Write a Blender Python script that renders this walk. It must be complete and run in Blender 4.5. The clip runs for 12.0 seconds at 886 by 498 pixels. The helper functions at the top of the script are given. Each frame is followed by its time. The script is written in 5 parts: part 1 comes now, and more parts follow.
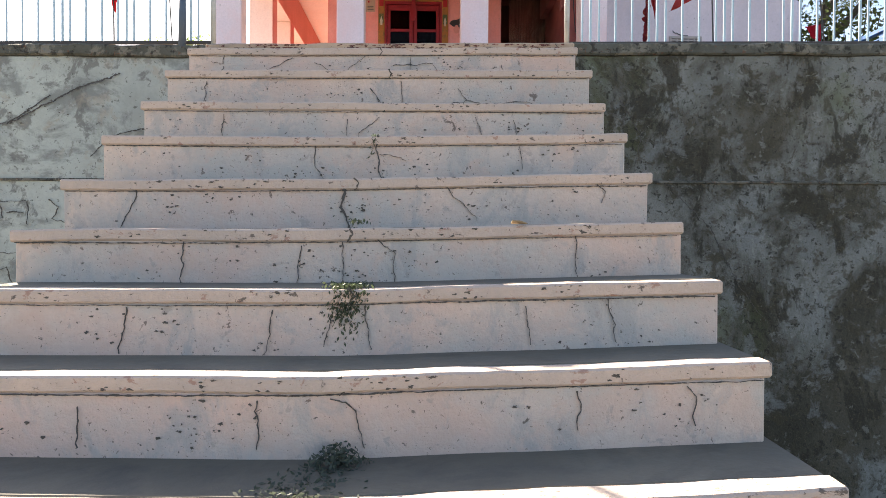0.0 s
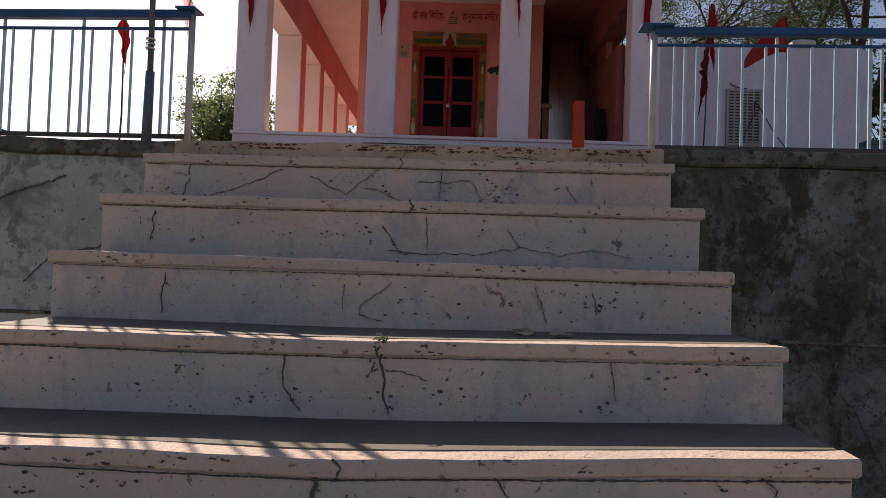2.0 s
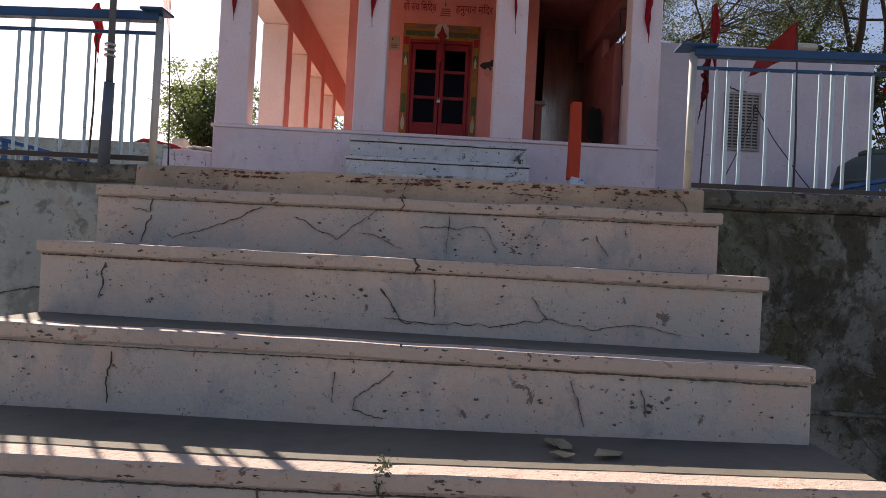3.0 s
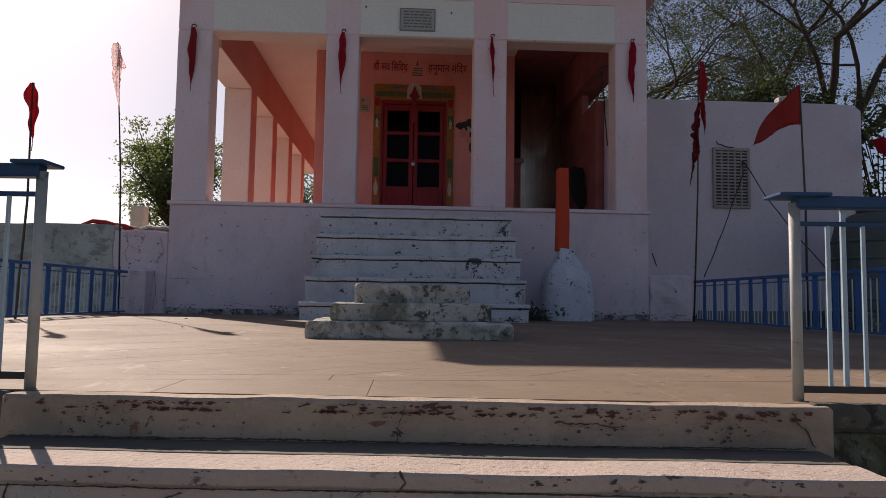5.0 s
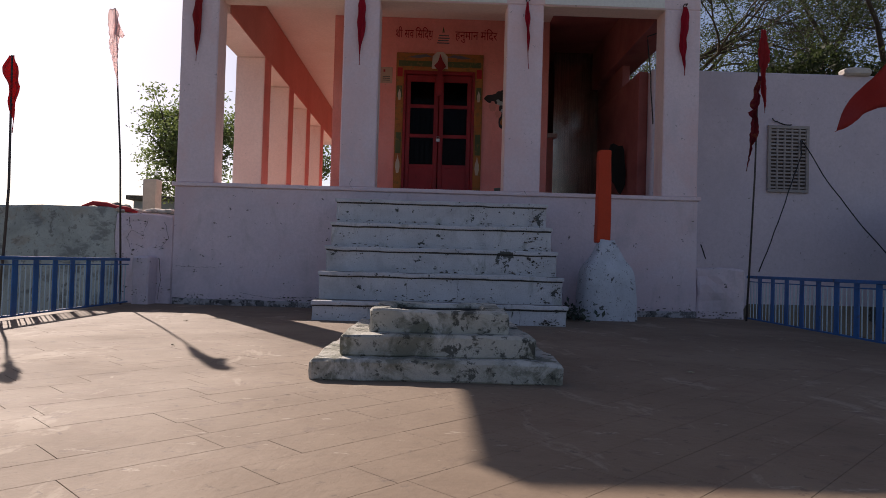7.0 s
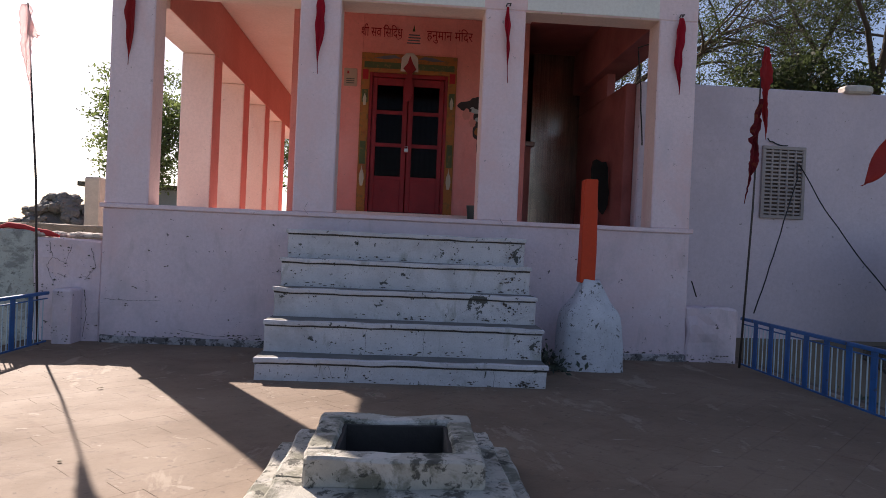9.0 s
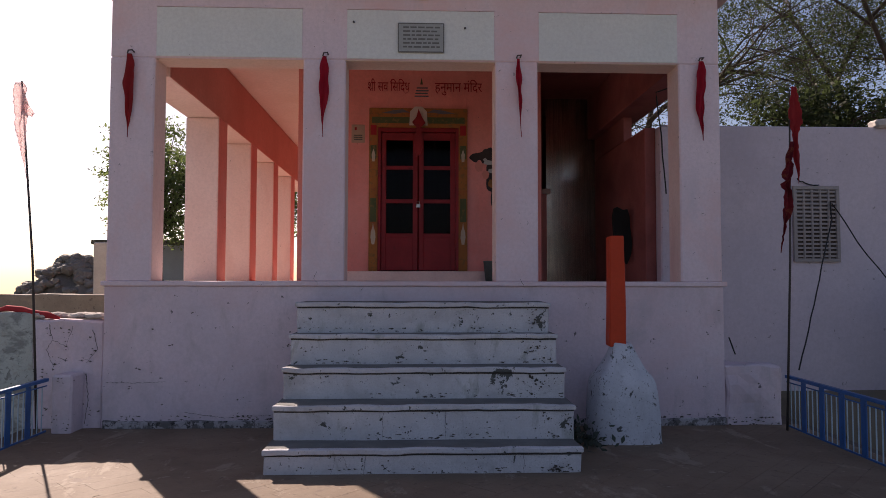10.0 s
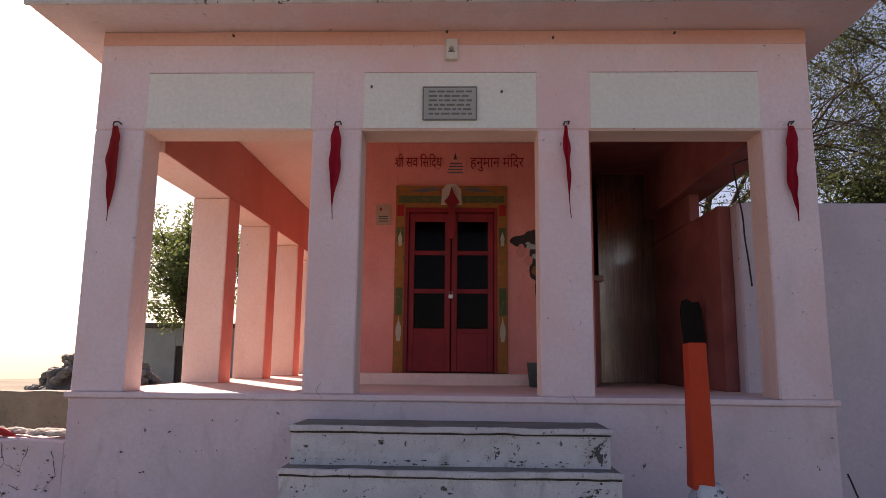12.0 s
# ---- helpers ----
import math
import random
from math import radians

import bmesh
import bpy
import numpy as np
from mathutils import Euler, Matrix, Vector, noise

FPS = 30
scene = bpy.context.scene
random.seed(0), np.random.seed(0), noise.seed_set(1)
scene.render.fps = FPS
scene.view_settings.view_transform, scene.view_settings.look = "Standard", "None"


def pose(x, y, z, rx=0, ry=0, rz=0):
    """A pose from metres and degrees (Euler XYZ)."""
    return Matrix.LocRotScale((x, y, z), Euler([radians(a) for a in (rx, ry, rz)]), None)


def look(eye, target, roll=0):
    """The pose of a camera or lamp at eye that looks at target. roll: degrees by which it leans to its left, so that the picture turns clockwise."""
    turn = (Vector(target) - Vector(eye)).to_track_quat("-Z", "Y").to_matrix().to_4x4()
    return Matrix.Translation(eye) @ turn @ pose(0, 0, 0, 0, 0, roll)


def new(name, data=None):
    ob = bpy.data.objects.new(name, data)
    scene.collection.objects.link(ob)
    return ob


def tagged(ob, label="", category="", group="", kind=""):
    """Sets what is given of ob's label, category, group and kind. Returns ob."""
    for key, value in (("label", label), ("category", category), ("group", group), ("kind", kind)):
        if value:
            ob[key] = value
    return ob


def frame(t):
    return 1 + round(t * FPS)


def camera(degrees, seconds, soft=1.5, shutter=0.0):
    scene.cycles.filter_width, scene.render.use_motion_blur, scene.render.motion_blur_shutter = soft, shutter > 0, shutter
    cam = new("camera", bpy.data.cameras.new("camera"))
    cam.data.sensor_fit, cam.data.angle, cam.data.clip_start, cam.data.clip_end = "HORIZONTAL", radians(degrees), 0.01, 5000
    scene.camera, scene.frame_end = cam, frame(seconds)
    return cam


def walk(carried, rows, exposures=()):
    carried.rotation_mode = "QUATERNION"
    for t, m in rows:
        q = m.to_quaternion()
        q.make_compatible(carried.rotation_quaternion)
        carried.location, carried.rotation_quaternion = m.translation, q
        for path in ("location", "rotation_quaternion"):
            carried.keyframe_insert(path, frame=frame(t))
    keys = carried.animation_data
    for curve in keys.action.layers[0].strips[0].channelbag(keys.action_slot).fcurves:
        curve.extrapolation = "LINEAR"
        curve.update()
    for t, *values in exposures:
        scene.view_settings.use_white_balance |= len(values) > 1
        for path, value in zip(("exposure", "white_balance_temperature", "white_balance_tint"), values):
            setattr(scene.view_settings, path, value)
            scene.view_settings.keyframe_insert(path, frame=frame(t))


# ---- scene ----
cam = camera(66.2, 12.0, 0.75)
PATH = [
    (0, (0.69, -3.603, -1.064), (0.752, -1.604, -1.094), 0.4),
    (0.5, (0.704, -3.331, -0.844), (0.671, -1.333, -0.926), -0.1),
    (1, (0.708, -3.082, -0.721), (0.711, -1.082, -0.734), 0.9),
    (1.5, (0.697, -2.875, -0.628), (0.75, -0.882, -0.47), 1.4),
    (2, (0.678, -2.643, -0.504), (0.649, -0.644, -0.446), 1.9),
    (2.5, (0.624, -2.45, -0.408), (0.648, -0.45, -0.436), 1.9),
    (3, (0.59, -2.277, -0.281), (0.61, -0.278, -0.255), 3.0),
    (3.2, (0.571, -2.208, -0.205), (0.593, -0.208, -0.196), 1.1),
    (4.8, (0.478, -1.636, 0.21), (0.518, 0.364, 0.257), 0.6),
    (5, (0.487, -1.547, 0.247), (0.58, 0.446, 0.394), 0.9),
    (5.5, (0.448, -1.37, 0.356), (0.607, 0.615, 0.538), 1.2),
    (6, (0.43, -1.281, 0.398), (0.606, 0.706, 0.551), 1.9),
    (6.5, (0.442, -1.068, 0.496), (0.493, 0.93, 0.572), 2.2),
    (6.7, (0.443, -0.95, 0.535), (0.483, 1.048, 0.598), 1.9),
    (8.3, (0.519, -0.249, 0.926), (0.559, 1.751, 0.893), -0.0),
    (8.5, (0.496, -0.158, 1.024), (0.649, 1.836, 0.999), 0.6),
    (9, (0.492, 0.077, 1.214), (0.612, 2.074, 1.2), 2.5),
    (9.5, (0.507, 0.243, 1.362), (0.535, 2.238, 1.495), 0.0),
    (10, (0.489, 0.479, 1.52), (0.562, 2.476, 1.611), 0.1),
    (10.5, (0.584, 0.804, 1.619), (0.593, 2.796, 1.791), 0.6),
    (11, (0.594, 1.075, 1.724), (0.648, 3.061, 1.958), 0.6),
    (11.5, (0.602, 1.385, 1.719), (0.77, 3.354, 2.026), 0.2),
    (12, (0.648, 1.748, 1.809), (0.586, 3.722, 2.129), 0.6),
]
EXPOSURES = [(0, 2.15, 7250, 12), (0.5, 1.57, 7250, 15), (1, 1.23, 7250, 15), (1.5, 1.15, 7150, 19), (2, 0.39, 7150, 20), (2.5, 0.39, 7100, 20), (3, 0.83, 7100, 20), (5, 0.05, 6950, 20), (5.5, 0.07, 6950, 20), (6.5, 0.17, 6850, 20), (8.5, 0.45, 6550, 20), (9, 0.76, 6750, 20), (9.5, 0.5, 6900, 22), (10.5, 0.46, 7200, 27), (11, 0.58, 7500, 27), (11.5, 0.66, 7900, 28), (12, 0.86, 7700, 28)]
walk(cam, [(t, look(eye, target, roll)) for t, eye, target, roll in PATH], EXPOSURES)

# ---- world, sun and exposure ----
SUN_AZ, SUN_EL = radians(-32.6), radians(34.7)
world = bpy.data.worlds.new("sky")
scene.world = world
world.use_nodes = True
wn = world.node_tree.nodes
wsky = wn.new("ShaderNodeTexSky")
wsky.sky_type = "NISHITA"
wsky.sun_disc = False
wsky.sun_elevation, wsky.sun_rotation = SUN_EL, SUN_AZ
wsky.air_density, wsky.dust_density, wsky.ozone_density = 0.8, 1.1, 1.0
world.node_tree.links.new(wsky.outputs[0], wn["Background"].inputs[0])
wn["Background"].inputs[1].default_value = 0.082
sun = new("sun", bpy.data.lights.new("sun", "SUN"))
sun.data.energy, sun.data.angle, sun.data.color = 5.0, radians(0.5), (1.0, 0.93, 0.82)
to_sun = Vector((math.sin(SUN_AZ) * math.cos(SUN_EL), math.cos(SUN_AZ) * math.cos(SUN_EL), math.sin(SUN_EL)))
sun.matrix_world = look(to_sun * 40, (0, 0, 0))


# ---- materials ----
def ramp(nt, src, stops):
    n = nt.nodes.new("ShaderNodeValToRGB")
    el = n.color_ramp.elements
    while len(el) < len(stops):
        el.new(0.5)
    for e, (p, c) in zip(el, stops):
        e.position = p
        e.color = (c, c, c, 1) if not hasattr(c, "__len__") else (*c, 1)
    nt.links.new(src, n.inputs[0])
    return n.outputs[0]


def mixed(nt, fac, a, b):
    n = nt.nodes.new("ShaderNodeMix")
    n.data_type = "RGBA"
    for sock, v in ((n.inputs[0], fac), (n.inputs[6], a), (n.inputs[7], b)):
        if hasattr(v, "links"):
            nt.links.new(v, sock)
        elif hasattr(v, "__len__"):
            sock.default_value = (*v, 1)
        else:
            sock.default_value = v
    return n.outputs[2]


def noise_of(nt, vec, scale, detail=5.0, rough=0.6, stretch=None, distort=0.0):
    if stretch:
        m = nt.nodes.new("ShaderNodeMapping")
        m.inputs["Scale"].default_value = stretch
        nt.links.new(vec, m.inputs[0])
        vec = m.outputs[0]
    n = nt.nodes.new("ShaderNodeTexNoise")
    n.inputs["Scale"].default_value, n.inputs["Detail"].default_value, n.inputs["Roughness"].default_value = scale, detail, rough
    n.inputs["Distortion"].default_value = distort
    nt.links.new(vec, n.inputs["Vector"])
    return n.outputs["Fac"]


def surface(name, base, second=None, rough=0.85, metal=0.0, big=1.2, fine=28.0, stains=(), bump=0.25, vary=0.0, spec=0.4, crackle=0.0):
    """A weathered surface. stains: (scale, low, high, colour, amount, stretch) patches, from broad to small."""
    m = bpy.data.materials.new(name)
    m.use_nodes = True
    nt = m.node_tree
    bs = nt.nodes["Principled BSDF"]
    pos = nt.nodes.new("ShaderNodeNewGeometry").outputs["Position"]
    second = second or tuple(c * 0.82 for c in base)
    a = noise_of(nt, pos, big, 6.0, 0.62)
    b = noise_of(nt, pos, fine, 4.0, 0.7)
    col = mixed(nt, ramp(nt, a, ((0.35, 0.0), (0.65, 1.0))), base, second)
    col = mixed(nt, ramp(nt, b, ((0.38, 0.0), (0.7, 0.35))), col, tuple(c * 0.66 for c in base))
    height = b
    for scale, lo, hi, colour, amount, stretch in stains:
        s = noise_of(nt, pos, scale, 7.0, 0.68, stretch, 0.4)
        col = mixed(nt, ramp(nt, s, ((lo, 0.0), (hi, amount))), col, colour)
    if crackle:
        v = nt.nodes.new("ShaderNodeTexVoronoi")
        v.feature = "DISTANCE_TO_EDGE"
        v.inputs["Scale"].default_value = crackle
        wob = nt.nodes.new("ShaderNodeVectorMath")
        wob.operation = "ADD"
        w = nt.nodes.new("ShaderNodeTexNoise")
        w.inputs["Scale"].default_value = 3.0
        nt.links.new(pos, w.inputs["Vector"])
        nt.links.new(pos, wob.inputs[0])
        nt.links.new(w.outputs["Color"], wob.inputs[1])
        nt.links.new(wob.outputs[0], v.inputs["Vector"])
        keep = ramp(nt, noise_of(nt, pos, 1.1, 2.0), ((0.5, 0.0), (0.62, 1.0)))
        line = ramp(nt, v.outputs["Distance"], ((0.0, 0.75), (0.012, 0.0)))
        f = nt.nodes.new("ShaderNodeMath")
        f.operation = "MULTIPLY"
        nt.links.new(keep, f.inputs[0])
        nt.links.new(line, f.inputs[1])
        col = mixed(nt, f.outputs[0], col, tuple(c * 0.25 for c in base))
    if vary:
        oi = nt.nodes.new("ShaderNodeObjectInfo")
        col = mixed(nt, ramp(nt, oi.outputs["Random"], ((0.0, 0.0), (1.0, vary))), col, tuple(c * 0.55 for c in base))
    nt.links.new(col, bs.inputs["Base Color"])
    bs.inputs["Metallic"].default_value = metal
    bs.inputs["Specular IOR Level"].default_value = spec
    nt.links.new(ramp(nt, a, ((0.2, max(rough - 0.12, 0.03)), (0.8, min(rough + 0.1, 1.0)))), bs.inputs["Roughness"])
    if bump:
        bp = nt.nodes.new("ShaderNodeBump")
        bp.inputs["Strength"].default_value, bp.inputs["Distance"].default_value = bump, 0.01
        nt.links.new(height, bp.inputs["Height"])
        nt.links.new(bp.outputs[0], bs.inputs["Normal"])
    return m


CONC = (0.20, 0.185, 0.17)
DARK = (0.035, 0.032, 0.03)
M_FACADE = surface("pale_lilac_limewash", (0.84, 0.70, 0.74), (0.78, 0.66, 0.71), big=1.6, stains=((0.6, 0.46, 0.66, (0.80, 0.52, 0.50), 0.65, None), (3.5, 0.54, 0.72, (0.60, 0.53, 0.57), 0.45, (1, 1, 0.25)), (16, 0.665, 0.68, (0.25, 0.21, 0.21), 0.8, None)), bump=0.14)
M_PLINTH = surface("worn_lilac_limewash", (0.76, 0.64, 0.69), (0.68, 0.59, 0.645), big=1.8, stains=((0.7, 0.45, 0.64, (0.70, 0.51, 0.53), 0.6, None), (1.6, 0.52, 0.68, (0.50, 0.45, 0.48), 0.55, None), (13, 0.655, 0.67, (0.06, 0.05, 0.05), 0.85, None), (5, 0.55, 0.72, (0.45, 0.40, 0.41), 0.5, (1, 1, 0.3))), bump=0.4)
M_PANEL = surface("greenish_white_limewash", (0.80, 0.83, 0.79), (0.75, 0.79, 0.76), stains=((0.9, 0.5, 0.7, (0.72, 0.72, 0.70), 0.6, None), (12, 0.72, 0.75, DARK, 0.7, None)), bump=0.07)
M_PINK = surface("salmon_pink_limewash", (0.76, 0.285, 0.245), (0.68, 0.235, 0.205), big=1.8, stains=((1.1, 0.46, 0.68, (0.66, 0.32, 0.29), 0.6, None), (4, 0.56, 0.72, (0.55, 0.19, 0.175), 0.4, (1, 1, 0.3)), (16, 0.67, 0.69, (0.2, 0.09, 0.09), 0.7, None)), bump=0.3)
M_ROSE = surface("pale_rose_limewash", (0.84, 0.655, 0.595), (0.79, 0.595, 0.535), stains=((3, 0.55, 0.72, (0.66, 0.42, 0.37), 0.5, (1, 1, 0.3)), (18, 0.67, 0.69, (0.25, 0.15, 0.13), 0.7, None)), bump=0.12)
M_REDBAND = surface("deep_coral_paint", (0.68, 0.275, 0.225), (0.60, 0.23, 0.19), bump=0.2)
M_CEIL = surface("cream_limewash", (0.83, 0.69, 0.61), (0.78, 0.62, 0.53), bump=0.15)
M_STEP = surface("flaking_cream_pink_limewash", (0.68, 0.52, 0.43), (0.55, 0.475, 0.43), big=1.6, fine=60.0, stains=((2.0, 0.44, 0.60, (0.43, 0.42, 0.395), 0.75, None), (1.1, 0.50, 0.66, (0.66, 0.43, 0.35), 0.65, None), (5, 0.53, 0.62, (0.56, 0.41, 0.34), 0.55, None), (7, 0.54, 0.62, (0.36, 0.35, 0.34), 0.6, (1, 1, 0.6)), (18, 0.60, 0.66, (0.34, 0.30, 0.28), 0.6, None), (42, 0.645, 0.665, (0.09, 0.075, 0.065), 0.85, None), (13, 0.662, 0.676, (0.13, 0.095, 0.08), 0.8, None), (100, 0.63, 0.66, (0.06, 0.05, 0.045), 0.75, None)), bump=0.55)
# darker than its dust alone: shade behind the lit edges is in the colour
M_TREAD = surface("dusty_shade_dark_tread", (0.185, 0.168, 0.13), (0.135, 0.122, 0.096), big=2.0, stains=((3.0, 0.52, 0.7, (0.08, 0.078, 0.07), 0.7, None), (30, 0.68, 0.72, DARK, 0.6, None)), bump=0.3)
M_NOSE = surface("chipped_pink_nosing", (0.60, 0.465, 0.38), (0.51, 0.41, 0.35), big=2.2, fine=60.0, stains=((3, 0.48, 0.64, (0.44, 0.37, 0.32), 0.65, None), (26, 0.615, 0.645, (0.30, 0.13, 0.09), 0.6, (0.6, 1, 1)), (30, 0.63, 0.655, (0.09, 0.075, 0.065), 0.85, (0.6, 1, 1)), (60, 0.63, 0.66, (0.10, 0.08, 0.07), 0.7, None)), bump=0.6)
M_WSTEP = surface("flaking_whitewash", (0.68, 0.67, 0.69), (0.57, 0.565, 0.59), big=2.0, fine=60.0, stains=((2.5, 0.5, 0.68, (0.40, 0.39, 0.40), 0.65, None), (5, 0.56, 0.66, (0.30, 0.31, 0.28), 0.6, (1, 1, 0.5)), (15, 0.632, 0.645, (0.045, 0.05, 0.04), 0.92, (1, 1, 0.7)), (5, 0.628, 0.64, (0.04, 0.045, 0.035), 0.9, None), (60, 0.65, 0.67, DARK, 0.8, None)), bump=0.6)
M_VBASE = surface("flaking_blue_white_limewash", (0.66, 0.67, 0.71), (0.56, 0.575, 0.62), big=2.5, fine=60.0, stains=((3, 0.5, 0.66, (0.46, 0.47, 0.50), 0.6, None), (11, 0.60, 0.62, (0.05, 0.05, 0.045), 0.9, None), (30, 0.62, 0.64, DARK, 0.85, None)), bump=0.6)
M_FOOT = surface("eroded_damp_plaster", (0.50, 0.47, 0.48), (0.40, 0.38, 0.39), big=3.0, stains=((7, 0.47, 0.54, (0.10, 0.095, 0.09), 0.85, None), (20, 0.56, 0.6, DARK, 0.9, None)), bump=0.8)
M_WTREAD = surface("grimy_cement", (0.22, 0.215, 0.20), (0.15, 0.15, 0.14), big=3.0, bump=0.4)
M_KERB = surface("grimy_cement_edge", (0.50, 0.385, 0.285), (0.39, 0.30, 0.225), big=3.0, fine=60.0, stains=((4, 0.5, 0.64, (0.26, 0.20, 0.155), 0.6, None), (22, 0.63, 0.66, (0.22, 0.05, 0.035), 0.7, (0.6, 1, 1)), (26, 0.62, 0.65, (0.06, 0.045, 0.04), 0.85, (0.6, 1, 1)), (60, 0.64, 0.67, (0.08, 0.06, 0.05), 0.7, None)), bump=0.6)
M_FLOOR = surface("red_brown_sandstone_floor", (0.262, 0.188, 0.128), (0.198, 0.139, 0.095), rough=0.76, big=0.9, stains=((0.8, 0.46, 0.66, (0.295, 0.218, 0.152), 0.7, None), (1.7, 0.56, 0.66, (0.190, 0.116, 0.080), 0.55, None), (2.6, 0.585, 0.63, (0.45, 0.37, 0.285), 0.42, (1, 0.4, 1)), (5, 0.58, 0.66, (0.172, 0.116, 0.088), 0.6, None), (9, 0.635, 0.66, (0.45, 0.38, 0.31), 0.5, (0.5, 1, 1)), (14, 0.62, 0.65, (0.125, 0.087, 0.068), 0.6, None)), bump=0.3, vary=0.06, spec=0.3)
M_JOINT = surface("dark_joint_mortar", (0.155, 0.113, 0.08), bump=0.3)
M_KUND = surface("mossy_weathered_cement", (0.56, 0.53, 0.46), (0.43, 0.41, 0.35), big=3.0, fine=50.0, stains=((4.0, 0.475, 0.58, (0.15, 0.15, 0.105), 0.82, None), (10, 0.555, 0.60, (0.055, 0.055, 0.043), 0.85, None), (22, 0.60, 0.63, (0.05, 0.05, 0.04), 0.8, None), (3.0, 0.57, 0.62, (0.70, 0.67, 0.61), 0.7, None)), bump=0.8)
M_MUD = surface("brown_mud_plaster", (0.33, 0.28, 0.215), (0.25, 0.21, 0.16), big=1.5, stains=((2.0, 0.5, 0.65, (0.20, 0.17, 0.13), 0.6, None), (12, 0.6, 0.64, DARK, 0.6, None)), bump=0.6)
M_SOOT_SHADE = surface("soot_and_shade_cement", (0.06, 0.055, 0.05), bump=0.5)
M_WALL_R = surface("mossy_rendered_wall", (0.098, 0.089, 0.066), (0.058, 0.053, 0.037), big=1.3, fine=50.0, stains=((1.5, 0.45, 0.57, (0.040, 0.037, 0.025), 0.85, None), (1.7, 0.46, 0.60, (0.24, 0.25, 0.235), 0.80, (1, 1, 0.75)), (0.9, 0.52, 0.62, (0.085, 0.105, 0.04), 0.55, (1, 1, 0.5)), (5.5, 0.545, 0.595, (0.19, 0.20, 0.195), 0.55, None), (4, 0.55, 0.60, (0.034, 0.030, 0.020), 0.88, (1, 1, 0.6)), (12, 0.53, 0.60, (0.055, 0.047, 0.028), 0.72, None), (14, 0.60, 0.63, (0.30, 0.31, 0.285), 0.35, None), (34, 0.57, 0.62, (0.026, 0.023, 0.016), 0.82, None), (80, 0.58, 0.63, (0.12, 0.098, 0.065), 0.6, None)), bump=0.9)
M_WALL_L = surface("pale_green_rendered_wall", (0.50, 0.535, 0.49), (0.40, 0.43, 0.40), big=1.0, fine=50.0, stains=((1.3, 0.48, 0.62, (0.29, 0.31, 0.29), 0.7, None), (2.1, 0.53, 0.60, (0.17, 0.18, 0.17), 0.7, (1, 1, 1.5)), (6, 0.57, 0.62, (0.13, 0.13, 0.12), 0.7, None), (4, 0.56, 0.63, (0.36, 0.31, 0.245), 0.5, None), (14, 0.60, 0.63, (0.22, 0.22, 0.2), 0.7, None), (40, 0.62, 0.645, (0.10, 0.10, 0.09), 0.8, None)), bump=0.5)
M_CAP = surface("blackened_cement_coping", (0.12, 0.12, 0.10), (0.075, 0.075, 0.06), big=4.0, fine=50.0, stains=((9, 0.52, 0.58, (0.24, 0.22, 0.18), 0.6, None), (22, 0.54, 0.6, (0.025, 0.022, 0.018), 0.85, None), (45, 0.6, 0.63, (0.16, 0.07, 0.04), 0.6, None)), bump=0.9)
# darker copy of the blue enamel, with the front rails' shade in it
M_BLUE_SHADE = surface("shaded_blue_top_rail", (0.012, 0.075, 0.20), (0.014, 0.05, 0.13), rough=0.45, big=5.0, stains=((20, 0.62, 0.65, (0.05, 0.04, 0.04), 0.8, None),), bump=0.1, spec=0.4)
M_FLAKE = surface("bared_dark_render", (0.075, 0.068, 0.058), (0.12, 0.10, 0.085), big=9.0, bump=0.6)
M_REDCHIP = surface("red_brown_bared_chip", (0.15, 0.045, 0.035), (0.07, 0.04, 0.035), big=9.0, bump=0.6)
M_BLUE = surface("blue_enamel_rail", (0.015, 0.13, 0.38), (0.02, 0.095, 0.27), rough=0.4, big=5.0, stains=((20, 0.62, 0.65, (0.06, 0.05, 0.05), 0.8, None),), bump=0.1, spec=0.5)
M_PALEBLUE = surface("glint_pale_blue_enamel", (0.42, 0.55, 0.62), (0.32, 0.46, 0.55), rough=0.35, big=6.0, stains=((20, 0.66, 0.7, (0.10, 0.08, 0.07), 0.7, None),), bump=0.1, spec=0.5)
M_SLATE = surface("slate_blue_pole_paint", (0.10, 0.125, 0.16), (0.07, 0.085, 0.11), rough=0.5, big=6.0, bump=0.15)
M_POST = surface("scuffed_grey_pipe", (0.46, 0.47, 0.45), (0.34, 0.35, 0.33), rough=0.5, big=6.0, stains=((9, 0.62, 0.66, (0.07, 0.06, 0.06), 0.8, None),), bump=0.2)
M_RUST = surface("dark_rusted_steel", (0.07, 0.06, 0.055), rough=0.6, bump=0.2)
M_ORANGE = surface("vermilion_paint", (0.66, 0.055, 0.008), (0.55, 0.045, 0.008), rough=0.6, bump=0.15)
M_FLAG = surface("crimson_cloth", (0.55, 0.02, 0.05), (0.45, 0.015, 0.04), rough=0.9, bump=0.3)
M_FLAGP = surface("faded_red_cloth", (0.50, 0.04, 0.045), (0.36, 0.025, 0.03), rough=0.9, bump=0.3)
M_FLAGR = surface("weathered_scarlet_cloth", (0.60, 0.075, 0.06), (0.46, 0.05, 0.045), rough=0.9, bump=0.3)
M_TATTER = surface("dark_tattered_cloth", (0.26, 0.018, 0.03), (0.13, 0.012, 0.018), rough=0.95, big=6.0, stains=((9, 0.55, 0.62, (0.34, 0.10, 0.05), 0.6, None),), bump=0.4)
M_CURTAIN = surface("dark_red_curtain", (0.24, 0.022, 0.026), (0.15, 0.014, 0.018), rough=0.9, bump=0.2)
M_IVORY = surface("ivory_painted_motif", (0.52, 0.47, 0.37), (0.40, 0.34, 0.26), fine=60.0, bump=0.1)
